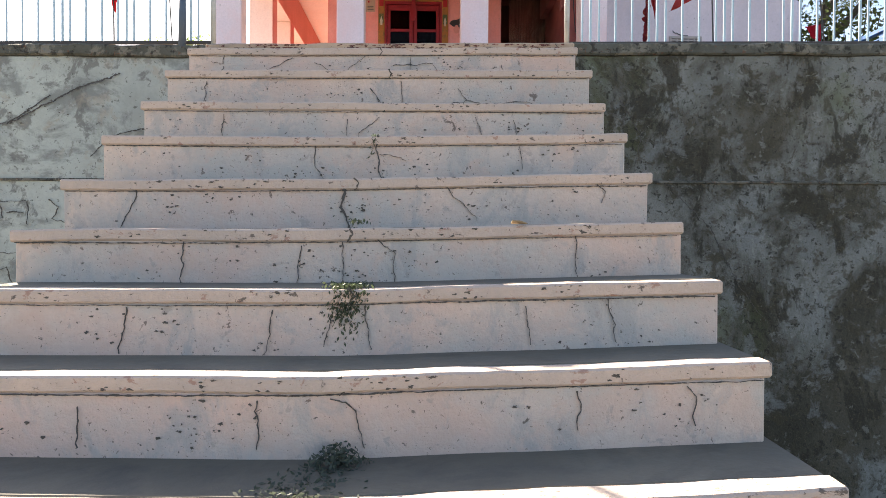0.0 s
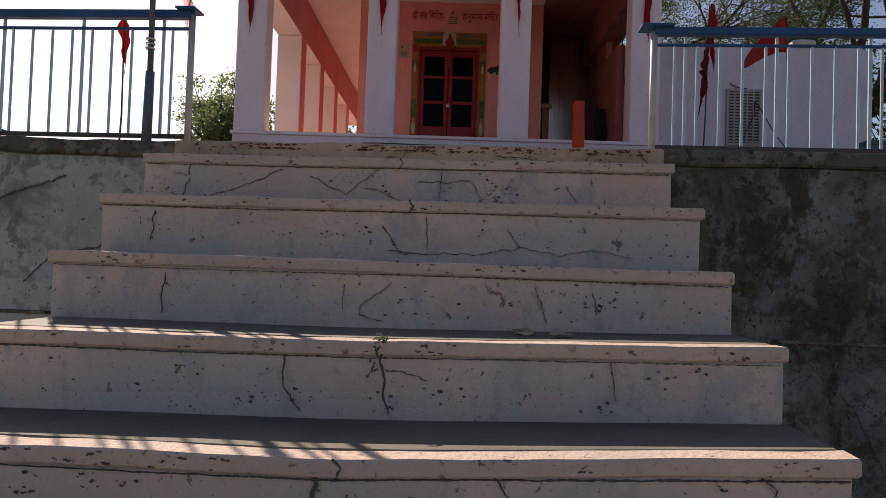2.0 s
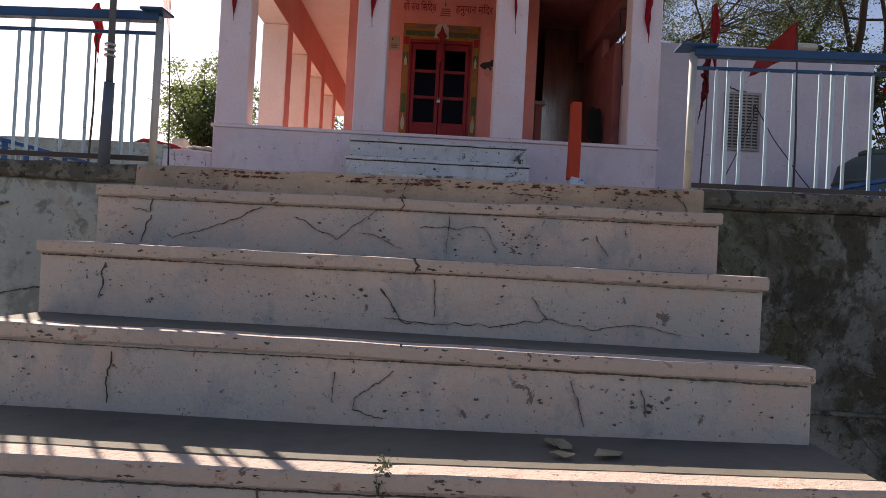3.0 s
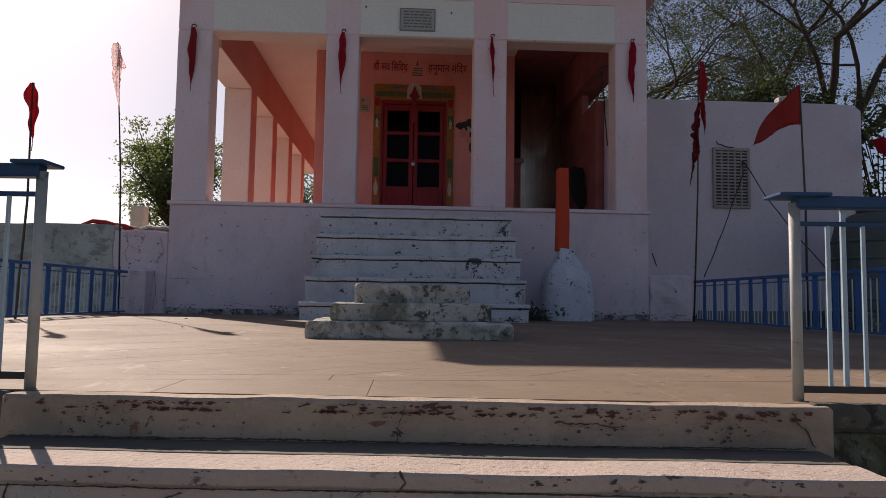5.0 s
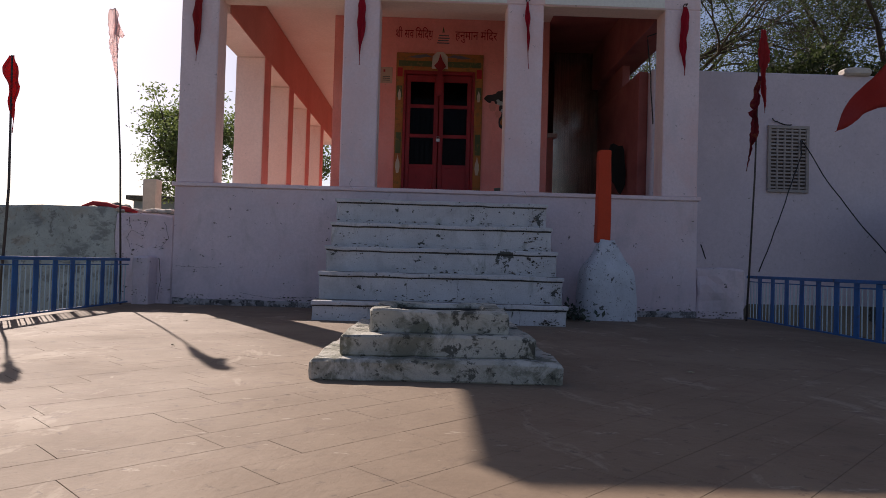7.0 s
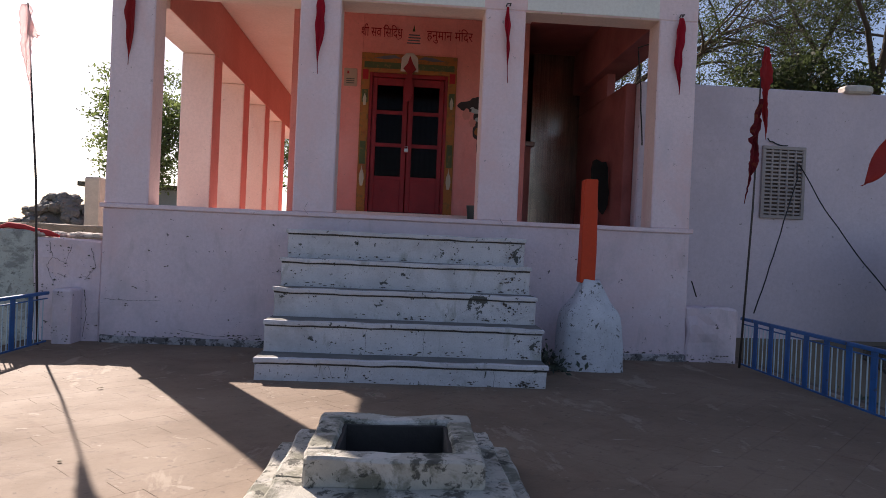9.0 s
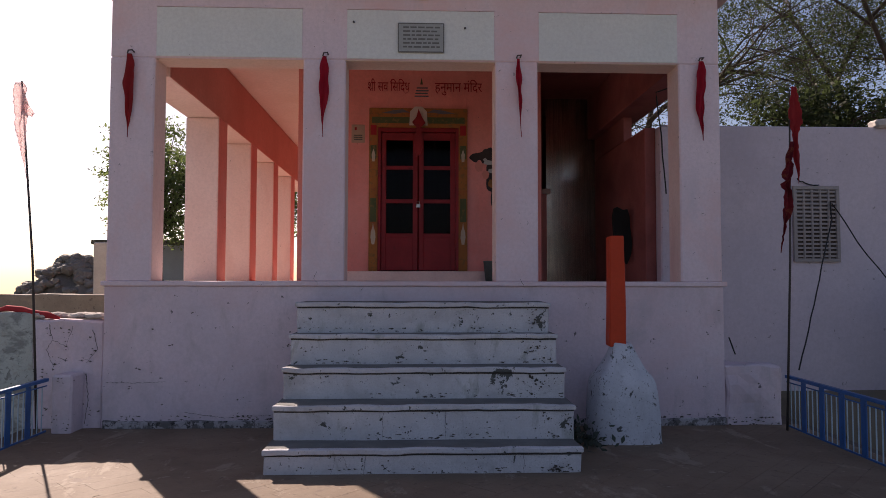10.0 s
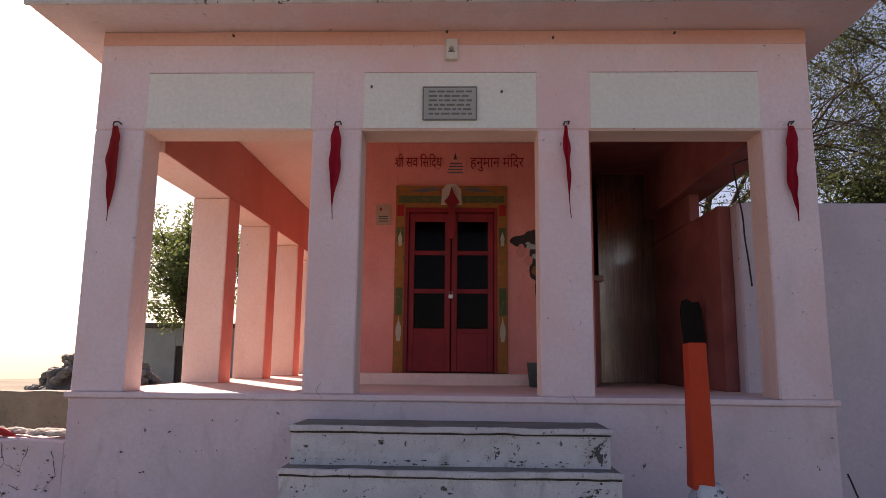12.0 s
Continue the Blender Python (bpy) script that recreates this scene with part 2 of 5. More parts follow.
M_CARD = surface("faded_cream_card", (0.46, 0.33, 0.25), (0.38, 0.26, 0.20), bump=0.1)
M_ANNEX = surface("grey_lilac_limewash", (0.67, 0.59, 0.645), (0.61, 0.545, 0.61), stains=((0.7, 0.5, 0.72, (0.50, 0.45, 0.50), 0.6, None), (14, 0.66, 0.68, (0.2, 0.18, 0.18), 0.7, None)), bump=0.2)
# pink limewash darkened to maroon: the lane's shade is in the colour
M_LANE = surface("shade_dark_pink_limewash", (0.38, 0.125, 0.11), (0.31, 0.095, 0.085), stains=((1.2, 0.48, 0.68, (0.19, 0.06, 0.055), 0.7, None),), bump=0.2)
M_DOOR = surface("maroon_door_enamel", (0.27, 0.010, 0.016), (0.19, 0.007, 0.012), rough=0.5, big=2.5, stains=((9, 0.6, 0.68, (0.10, 0.006, 0.008), 0.6, None),), bump=0.15, spec=0.35)
M_OCHRE = surface("ochre_painted_border", (0.36, 0.145, 0.03), (0.27, 0.105, 0.03), fine=40.0, stains=((12, 0.52, 0.60, (0.16, 0.10, 0.035), 0.7, None), (5, 0.55, 0.62, (0.30, 0.06, 0.03), 0.5, None)), bump=0.2)
M_GREENP = surface("green_painted_border", (0.085, 0.105, 0.04), (0.06, 0.08, 0.035), stains=((14, 0.55, 0.6, (0.22, 0.14, 0.05), 0.6, None),), bump=0.2)
M_WHITEP = surface("white_paint", (0.75, 0.74, 0.70), bump=0.15)
M_REDP = surface("red_sign_paint", (0.36, 0.015, 0.02), bump=0.1)
M_MURAL = surface("brown_black_mural_paint", (0.05, 0.038, 0.036), (0.03, 0.025, 0.025), bump=0.1)
M_CORAL = surface("coral_bounce_tint", (0.80, 0.50, 0.44), (0.76, 0.43, 0.37), stains=((2.0, 0.5, 0.7, (0.70, 0.36, 0.30), 0.5, None),), bump=0.12)
M_BLUEP = surface("slate_painted_motif", (0.12, 0.12, 0.14), bump=0.1)
M_STONE_PLQ = surface("grey_marble_plaque", (0.42, 0.44, 0.42), (0.34, 0.36, 0.35), rough=0.5, bump=0.2)
M_INK = surface("crack_grime_and_shade", (0.10, 0.092, 0.085), (0.06, 0.055, 0.05), big=9.0, bump=0.0)
M_GREYINK = surface("worn_engraved_letters", (0.19, 0.19, 0.18), bump=0.0)
M_BLACK = surface("black_cloth", (0.018, 0.018, 0.016), rough=0.95, bump=0.4)
M_GRILL = surface("pale_concrete_jali", (0.40, 0.365, 0.355), (0.31, 0.285, 0.28), bump=0.3)
M_DARKIN = surface("unlit_dark_backing", (0.10, 0.08, 0.075), bump=0.1)
M_GLOSS = surface("glossy_brown_sheet", (0.54, 0.47, 0.40), (0.36, 0.31, 0.26), rough=0.2, metal=0.9, big=2.0, stains=((2.5, 0.42, 0.62, (0.15, 0.12, 0.10), 0.7, (16, 16, 0.5)),), bump=0.1, spec=0.7)
M_WIRE = surface("black_cable_rubber", (0.02, 0.02, 0.02), rough=0.5, bump=0.0)
M_ROCK = surface("dark_field_stone", (0.26, 0.245, 0.22), (0.17, 0.16, 0.145), big=3.0, stains=((6, 0.55, 0.65, (0.36, 0.34, 0.30), 0.6, None),), bump=0.8, vary=0.4)
M_PALESTONE = surface("pale_rubble_stone", (0.62, 0.57, 0.50), (0.50, 0.46, 0.42), big=5.0, bump=0.7, vary=0.3)
M_EARTH = surface("dry_earth", (0.27, 0.22, 0.16), (0.20, 0.17, 0.11), rough=0.95, big=0.3, fine=9.0, stains=((0.15, 0.5, 0.7, (0.12, 0.14, 0.06), 0.7, None),), bump=0.8)
M_BARK = surface("dark_bark", (0.085, 0.065, 0.05), (0.055, 0.045, 0.035), rough=0.95, big=5.0, bump=0.9)
M_TANK = surface("dull_green_water_tank", (0.10, 0.13, 0.12), (0.07, 0.09, 0.085), rough=0.55, bump=0.1)
M_HUT = surface("blue_grey_hut_plaster", (0.36, 0.41, 0.42), (0.30, 0.34, 0.35), bump=0.3)
M_STEEL = surface("galvanised_fitting", (0.5, 0.5, 0.5), rough=0.4, metal=0.7, bump=0.1)


def leafy(name, base, second, through_c):
    m = bpy.data.materials.new(name)
    m.use_nodes = True
    nt = m.node_tree
    bs = nt.nodes["Principled BSDF"]
    g = nt.nodes.new("ShaderNodeNewGeometry")
    nt.links.new(mixed(nt, g.outputs["Random Per Island"], base, second), bs.inputs["Base Color"])
    bs.inputs["Roughness"].default_value = 0.6
    tr = nt.nodes.new("ShaderNodeBsdfTranslucent")
    tr.inputs[0].default_value = (*through_c, 1)
    mx = nt.nodes.new("ShaderNodeMixShader")
    mx.inputs[0].default_value = 0.5
    nt.links.new(bs.outputs[0], mx.inputs[1])
    nt.links.new(tr.outputs[0], mx.inputs[2])
    nt.links.new(mx.outputs[0], nt.nodes["Material Output"].inputs[0])
    return m


# near-white colour stands for the overexposed glow of backlit cloth
M_FLAGF = leafy("glare_pale_pink_cloth", (0.92, 0.78, 0.78), (0.88, 0.70, 0.70), (0.92, 0.76, 0.76))
M_LEAF = leafy("neem_leaves", (0.052, 0.082, 0.028), (0.088, 0.115, 0.042), (0.20, 0.26, 0.085))
M_LEAF_DRY = leafy("sparse_acacia_leaves", (0.026, 0.040, 0.016), (0.052, 0.066, 0.027), (0.07, 0.095, 0.035))
M_WEED = leafy("dusty_weeds", (0.085, 0.11, 0.088), (0.12, 0.14, 0.11), (0.07, 0.085, 0.06))
M_WEED_DRY = leafy("dried_weeds", (0.07, 0.095, 0.055), (0.15, 0.155, 0.10), (0.06, 0.08, 0.04))
M_DRYLEAF = surface("dry_leaf_brown", (0.36, 0.31, 0.22), (0.26, 0.2, 0.12), bump=0.2)
M_GLASS = bpy.data.materials.new("door_glass")
M_GLASS.use_nodes = True
_g = M_GLASS.node_tree.nodes["Principled BSDF"]
_g.inputs["Base Color"].default_value = (0.045, 0.018, 0.018, 1)
_g.inputs["IOR"].default_value = 1.14
_g.inputs["Specular IOR Level"].default_value = 0.15
_g.inputs["Roughness"].default_value, _g.inputs["Transmission Weight"].default_value = 0.08, 1.0


# ---- mesh helpers ----
def mesh_of(name, bm, material, smooth=False):
    me = bpy.data.meshes.new(name)
    bm.to_mesh(me)
    bm.free()
    me.materials.append(material)
    if smooth:
        for p in me.polygons:
            p.use_smooth = True
    return me


def part(name, bm, material, parent, label="", smooth=False):
    ob = new(name, mesh_of(name, bm, material, smooth))
    ob.parent = parent
    if label:
        ob["label"] = label
    return ob


def thing(name, label, category, kind="", group="", m=None):
    ob = tagged(new(name), label, category, group, kind)
    if m is not None:
        ob.matrix_world = m
    return ob


def solid(name, bm, material, label, category, kind="", group="", smooth=False, m=None):
    ob = tagged(new(name, mesh_of(name, bm, material, smooth)), label, category, group, kind)
    if m is not None:
        ob.matrix_world = m
    return ob


def box(x0, x1, y0, y1, z0, z1, bevel=0.006, wear=0.0, cell=0.12, seg=1, into=None):
    """A bevelled block; wear shifts its surface by that many metres of noise on a lattice of cells."""
    bm = bmesh.new()
    r = bmesh.ops.create_cube(bm, size=1.0)
    bmesh.ops.scale(bm, vec=(x1 - x0, y1 - y0, z1 - z0), verts=r["verts"])
    bmesh.ops.translate(bm, vec=((x0 + x1) / 2, (y0 + y1) / 2, (z0 + z1) / 2), verts=r["verts"])
    if bevel:
        bmesh.ops.bevel(bm, geom=bm.edges[:], offset=bevel, segments=seg, affect="EDGES")
    if wear:
        for axis, lo, hi in ((0, x0, x1), (1, y0, y1), (2, z0, z1)):
            n = min(int((hi - lo) / cell), 40)
            for i in range(1, n):
                co = [0, 0, 0]
                no = [0, 0, 0]
                co[axis], no[axis] = lo + (hi - lo) * i / n, 1
                bmesh.ops.bisect_plane(bm, geom=bm.verts[:] + bm.edges[:] + bm.faces[:], plane_co=co, plane_no=no)
        for v in bm.verts:
            v.co += wear * (noise.noise_vector(v.co * 3.1) + 0.6 * noise.noise_vector(v.co * 11.0))
    if into is not None:
        add(into, bm)
        return into
    return bm


def add(a, b):
    """Adds bmesh b to a."""
    vs = [a.verts.new(v.co) for v in b.verts]
    b.verts.index_update()
    for f in b.faces:
        a.faces.new([vs[v.index] for v in f.verts])
    b.free()
    return a


def tube(points, radii, n=8, into=None, cap=True):
    bm = into if into is not None else bmesh.new()
    pts = [Vector(p) for p in points]
    if not hasattr(radii, "__len__"):
        radii = [radii] * len(pts)
    rings = []
    for i, p in enumerate(pts):
        d = (pts[min(i + 1, len(pts) - 1)] - pts[max(i - 1, 0)]).normalized()
        a = d.orthogonal().normalized() if abs(d.z) > 0.95 else d.cross(Vector((0, 0, 1))).normalized()
        b = d.cross(a)
        rings.append([bm.verts.new(p + radii[i] * (math.cos(2 * math.pi * k / n) * a + math.sin(2 * math.pi * k / n) * b)) for k in range(n)])
    for r0, r1 in zip(rings, rings[1:]):
        for k in range(n):
            bm.faces.new((r0[k], r0[(k + 1) % n], r1[(k + 1) % n], r1[k]))
    if cap:
        bm.faces.new(rings[0][::-1])
        bm.faces.new(rings[-1])
    return bm


def lathe(profile, n=24, centre=(0, 0, 0), squash=1.0):
    bm = bmesh.new()
    rings = [[bm.verts.new((centre[0] + r * math.cos(2 * math.pi * k / n), centre[1] + squash * r * math.sin(2 * math.pi * k / n), centre[2] + z)) for k in range(n)] for r, z in profile]
    for r0, r1 in zip(rings, rings[1:]):
        for k in range(n):
            bm.faces.new((r0[k], r0[(k + 1) % n], r1[(k + 1) % n], r1[k]))
    bm.faces.new(rings[0][::-1])
    bm.faces.new(rings[-1])
    return bm


def prism(outline, depth, axis="y"):
    """A flat outline in x and z, given depth along y."""
    bm = bmesh.new()
    a = [bm.verts.new((x, 0, z)) for x, z in outline]
    b = [bm.verts.new((x, depth, z)) for x, z in outline]
    bm.faces.new(a)
    bm.faces.new(b[::-1])
    n = len(a)
    for i in range(n):
        bm.faces.new((a[i], b[i], b[(i + 1) % n], a[(i + 1) % n]))
    bmesh.ops.recalc_face_normals(bm, faces=bm.faces[:])
    return bm


def lettering(text, size, width=None):
    cu = bpy.data.curves.new("lettering", "FONT")
    cu.body, cu.size, cu.extrude = text, size, 0.002
    cu.align_x, cu.align_y = "CENTER", "CENTER"
    ob = bpy.data.objects.new("lettering", cu)
    scene.collection.objects.link(ob)
    dg = bpy.context.evaluated_depsgraph_get()
    me = bpy.data.meshes.new_from_object(ob.evaluated_get(dg))
    bpy.data.objects.remove(ob)
    bm = bmesh.new()
    bm.from_mesh(me)
    bpy.data.meshes.remove(me)
    if width and bm.verts:
        w = max(v.co.x for v in bm.verts) - min(v.co.x for v in bm.verts)
        bmesh.ops.scale(bm, vec=(width / w, 1, 1), verts=bm.verts[:])
    bmesh.ops.rotate(bm, cent=(0, 0, 0), matrix=Matrix.Rotation(radians(90), 3, "X"), verts=bm.verts[:])
    return bm


def crack(points, width, y, seed, loose=1.0):
    """A dark crack as a thin ribbon of uneven width on a face at y, through points in x and z."""
    rng = random.Random(seed)
    path = []
    for (x0, z0), (x1, z1) in zip(points, points[1:]):
        n = max(2, int(math.hypot(x1 - x0, z1 - z0) / 0.007))
        for i in range(n):
            f = i / n
            px, pz = x0 + (x1 - x0) * f, z0 + (z1 - z0) * f
            wander = noise.noise_vector(Vector((px * 26, pz * 26, seed))) * 0.009 + noise.noise_vector(Vector((px * 90, pz * 90, seed + 5))) * 0.004
            path.append((px + loose * wander.x, pz + loose * wander.y))
    path.append(points[-1])
    bm = bmesh.new()
    last = None
    for i, (x, z) in enumerate(path):
        w = 0.30 * width * (0.35 + 1.1 * rng.random() ** 1.5) * (1 - 0.6 * i / len(path))
        j = min(i + 1, len(path) - 1)
        k = max(i - 1, 0)
        dx, dz = path[j][0] - path[k][0], path[j][1] - path[k][1]
        d = math.hypot(dx, dz) or 1
        a = bm.verts.new((x - dz / d * w, y, z + dx / d * w))
        b = bm.verts.new((x + dz / d * w, y, z - dx / d * w))
        if last:
            bm.faces.new((last[0], last[1], b, a))
        last = (a, b)
    r = bmesh.ops.extrude_face_region(bm, geom=bm.faces[:])
    bmesh.ops.translate(bm, vec=(0, 0.004, 0), verts=[v for v in r["geom"] if isinstance(v, bmesh.types.BMVert)])
    bmesh.ops.recalc_face_normals(bm, faces=bm.faces[:])
    return bm


def flakes(x0, x1, z0, z1, y, seed, clusters, per, size, spread=0.03, stretch=1.3):
    """Small uneven patches, gathered in clusters on a face at y, where the limewash has come away."""
    rng = random.Random(seed)
    bm = bmesh.new()
    for c in range(clusters):
        cx, cz = rng.uniform(x0 + 0.02, x1 - 0.02), rng.uniform(z0 + 0.01, z1 - 0.01)
        for i in range(rng.randint(max(1, per // 2), per)):
            s = size * rng.uniform(0.25, 1.0) ** 1.5
            px = min(max(cx + rng.gauss(0, spread * stretch), x0 + s), x1 - s)
            pz = min(max(cz + rng.gauss(0, spread * 0.8), z0 + s), z1 - s)
            n = rng.randint(9, 14)
            ring = []
            for k in range(n):
                a = 2 * math.pi * k / n
                r = s * rng.uniform(0.25, 1.15)
                ring.append((px + r * stretch * math.cos(a), pz + r * 0.8 * math.sin(a)))
            low = [bm.verts.new((u, y, w)) for u, w in ring]
            top = [bm.verts.new((px + (u - px) * 0.85, y - 0.0012, pz + (w - pz) * 0.85)) for u, w in ring]
            bm.faces.new(top)
            for k in range(n):
                bm.faces.new((low[k], low[(k + 1) % n], top[(k + 1) % n], top[k]))
    bmesh.ops.recalc_face_normals(bm, faces=bm.faces[:])
    return bm



# ---- ground and terrace ----
FRONT = Matrix.Translation((1.453, 0, 0)) @ Matrix.Rotation(radians(-3.5), 4, "Z")
NOSE_Y = [-0.21, -0.515, -0.749, -1.036, -1.319, -1.60, -1.868] + [-1.868 - 0.275 * i for i in range(1, 10)]
NOSE_Z = [-0.10, -0.286, -0.486, -0.668, -0.852, -1.021, -1.185] + [-1.185 - 0.178 * i for i in range(1, 10)]
STAIR_W = 1.96
GROUND_Z = NOSE_Z[-1] - 0.02


def ground_height(x, y):
    front = max(0.0, min(1.0, (y + 0.2) / 9.0))
    h = GROUND_Z + (0.15 - GROUND_Z) * front * (0.35 if -3.4 < x < 4.6 and y < 9.0 else 1.0)
    d = math.hypot(x, y - 8)
    h -= max(0.0, d - 45) * 0.05 * min(1.0, max(0.0, d - 45) / 60)
    return h + 0.05 * noise.noise(Vector((x * 0.4, y * 0.4, 0))) * min(1, d / 12) + 1.5 * noise.noise(Vector((x * 0.01, y * 0.01, 3))) * min(1, max(0, d - 30) / 100)


def make_ground():
    bm = bmesh.new()
    ring = [-2400, -1100, -500, -250, -130, -70, -45, -30] + [i * 1.0 for i in range(-22, 31)] + [40, 55, 80, 140, 260, 520, 1100, 2400]
    grid = [[bm.verts.new((x, y, ground_height(x, y))) for x in ring] for y in ring]
    for r0, r1 in zip(grid, grid[1:]):
        for i in range(len(ring) - 1):
            bm.faces.new((r0[i], r0[i + 1], r1[i + 1], r1[i]))
    solid("ground", bm, M_EARTH, "dry brown earth with scrub falling away from the hilltop", "ground", "structure", smooth=True)


make_ground()


def front_point(x, y):
    v = FRONT @ Vector((x, y, 0))
    return (v.x, v.y)


TER = [front_point(-4.8, 0.14), front_point(3.15, 0.14), (4.62, 9.0), (-3.55, 9.0)]


def clipped(poly, window):
    """The part of a convex polygon inside another, both counter-clockwise."""
    for (ax, ay), (bx, by) in zip(window, window[1:] + window[:1]):
        out = []
        for (px, py), (qx, qy) in zip(poly, poly[1:] + poly[:1]):
            dp = (bx - ax) * (py - ay) - (by - ay) * (px - ax)
            dq = (bx - ax) * (qy - ay) - (by - ay) * (qx - ax)
            if dp >= 0:
                out.append((px, py))
            if dp * dq < 0:
                f = dp / (dp - dq)
                out.append((px + f * (qx - px), py + f * (qy - py)))
        poly = out
        if len(poly) < 3:
            return []
    return poly


def slab_mesh(poly, z0, z1, name, material):
    bm = bmesh.new()
    cx, cy = sum(p[0] for p in poly) / len(poly), sum(p[1] for p in poly) / len(poly)
    low = [bm.verts.new((x, y, z0)) for x, y in poly]
    mid = [bm.verts.new((x, y, z1 - 0.0006)) for x, y in poly]
    top = []
    for x, y in poly:
        d = math.hypot(x - cx, y - cy) or 1
        top.append(bm.verts.new((x - (x - cx) / d * 0.0008, y - (y - cy) / d * 0.0008, z1)))
    n = len(poly)
    for a, b in ((low, mid), (mid, top)):
        for i in range(n):
            bm.faces.new((a[i], a[(i + 1) % n], b[(i + 1) % n], b[i]))
    bm.faces.new(top)
    return mesh_of(name, bm, material)


def retaining(name, x0, x1, material, cap_material, label):
    """A rendered wall below the terrace's edge, in the stairs' frame, with a coping, a scored line and stain relief."""
    ob = thing(name, label, "wall", "structure", m=FRONT)
    part("render", box(x0, x1, 0.10, 0.40, GROUND_Z - 0.3, -0.058, 0.01, 0.010, 0.15), material, ob)
    part("coping", box(x0, x1, 0.080, 0.128, -0.062, 0.004, 0.010, 0.010, 0.06), cap_material, ob, "blackened cement coping")
    part("scored_line", box(x0 + 0.01, x1 - 0.01, 0.088, 0.10, -0.755, -0.74, 0.003, 0.0015, 0.1), M_CAP, ob)
    return ob


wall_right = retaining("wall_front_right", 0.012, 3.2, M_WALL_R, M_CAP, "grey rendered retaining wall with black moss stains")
wall_left = retaining("wall_front_left", -5.2, -STAIR_W - 0.012, M_WALL_L, M_CAP, "pale green rendered retaining wall with long cracks and painted letters")
for i, pts in enumerate(([(-2.45, -0.16), (-2.7, -0.24), (-3.05, -0.42), (-3.4, -0.5)], [(-2.12, -0.36), (-2.3, -0.46), (-2.5, -0.5), (-2.62, -0.62)], [(-2.85, -0.28), (-3.1, -0.44)])):
    part("crack", crack(pts, 0.014, 0.086, 40 + i), M_INK, wall_left)
    part("dark_smear", flakes(min(p[0] for p in pts), max(p[0] for p in pts), min(p[1] for p in pts), max(p[1] for p in pts), 0.0895, 45 + i, 3, 6, 0.008), M_FLAKE, wall_left)
for i, pts in enumerate(([(0.55, -0.75), (0.8, -1.0), (0.95, -1.3), (1.1, -1.5)], [(0.3, -0.3), (0.42, -0.5), (0.38, -0.7)])):
    part("crack", crack(pts, 0.007, 0.086, 60 + i), M_INK, wall_right)
# painted strokes of broken signs that cannot be read, low on the pale wall
for i, pts in enumerate(([(-3.25, -0.87), (-2.98, -0.87), (-2.98, -1.0)], [(-3.14, -0.88), (-3.12, -0.96), (-3.2, -1.0)], [(-3.1, -0.93), (-3.0, -0.93)],
                         [(-2.86, -0.86), (-2.80, -0.9), (-2.84, -0.97), (-2.76, -0.99)], [(-2.74, -0.86), (-2.74, -0.93), (-2.68, -0.96), (-2.7, -1.0), (-2.76, -1.0)], [(-2.74, -0.86), (-2.66, -0.86)],
                         [(-3.3, -1.16), (-3.0, -1.16)], [(-3.22, -1.16), (-3.22, -1.4), (-3.16, -1.45)], [(-3.22, -1.28), (-3.1, -1.24), (-3.06, -1.36)])):
    part("painted_stroke", crack(pts, 0.011, 0.085, 80 + i), M_INK, wall_left)

floor = tagged(new("floor", slab_mesh(TER, -0.6, -0.003, "terrace_bed", M_JOINT)), "red-brown sandstone terrace floor laid in diagonal slabs", "floor", kind="structure")
kerb = solid("trim", box(-STAIR_W - 0.01, 0.05, 0.06, 0.13, -0.6, 0.0, 0.008, 0.006, 0.07), M_KERB, "chipped pale cement edge of the terrace", "trim", "structure", m=FRONT)
for i, pts in enumerate(([(-0.98, -0.012), (-1.0, -0.10)], [(-0.05, -0.012), (0.0, -0.09)], [(-0.62, -0.045), (-0.45, -0.05)])):
    part("crack", crack(pts, 0.006, 0.052, 140 + i), M_INK, kerb)
part("chipped_edge", flakes(-1.94, -0.01, -0.034, -0.006, 0.0535, 980, 22, 12, 0.0075, 0.02, 2.4), M_REDCHIP, kerb, "red-brown chips along the top edge")
part("chipped_edge", flakes(-1.94, -0.01, -0.10, -0.03, 0.0535, 981, 16, 7, 0.006, 0.02, 1.4), M_FLAKE, kerb)
part("crack", crack([(-1.94, -0.098), (-1.3, -0.096), (-0.6, -0.099), (-0.02, -0.095)], 0.008, 0.052, 146, 0.3), M_INK, kerb)
side_wall = thing("wall_side", "grey rendered side of the raised terrace", "wall", "structure")
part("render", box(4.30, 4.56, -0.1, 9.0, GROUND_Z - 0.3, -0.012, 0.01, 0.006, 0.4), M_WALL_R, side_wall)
part("render", box(-3.52, -3.26, 0.3, 7.55, GROUND_Z - 0.3, -0.012, 0.01, 0.006, 0.4), M_WALL_L, side_wall)


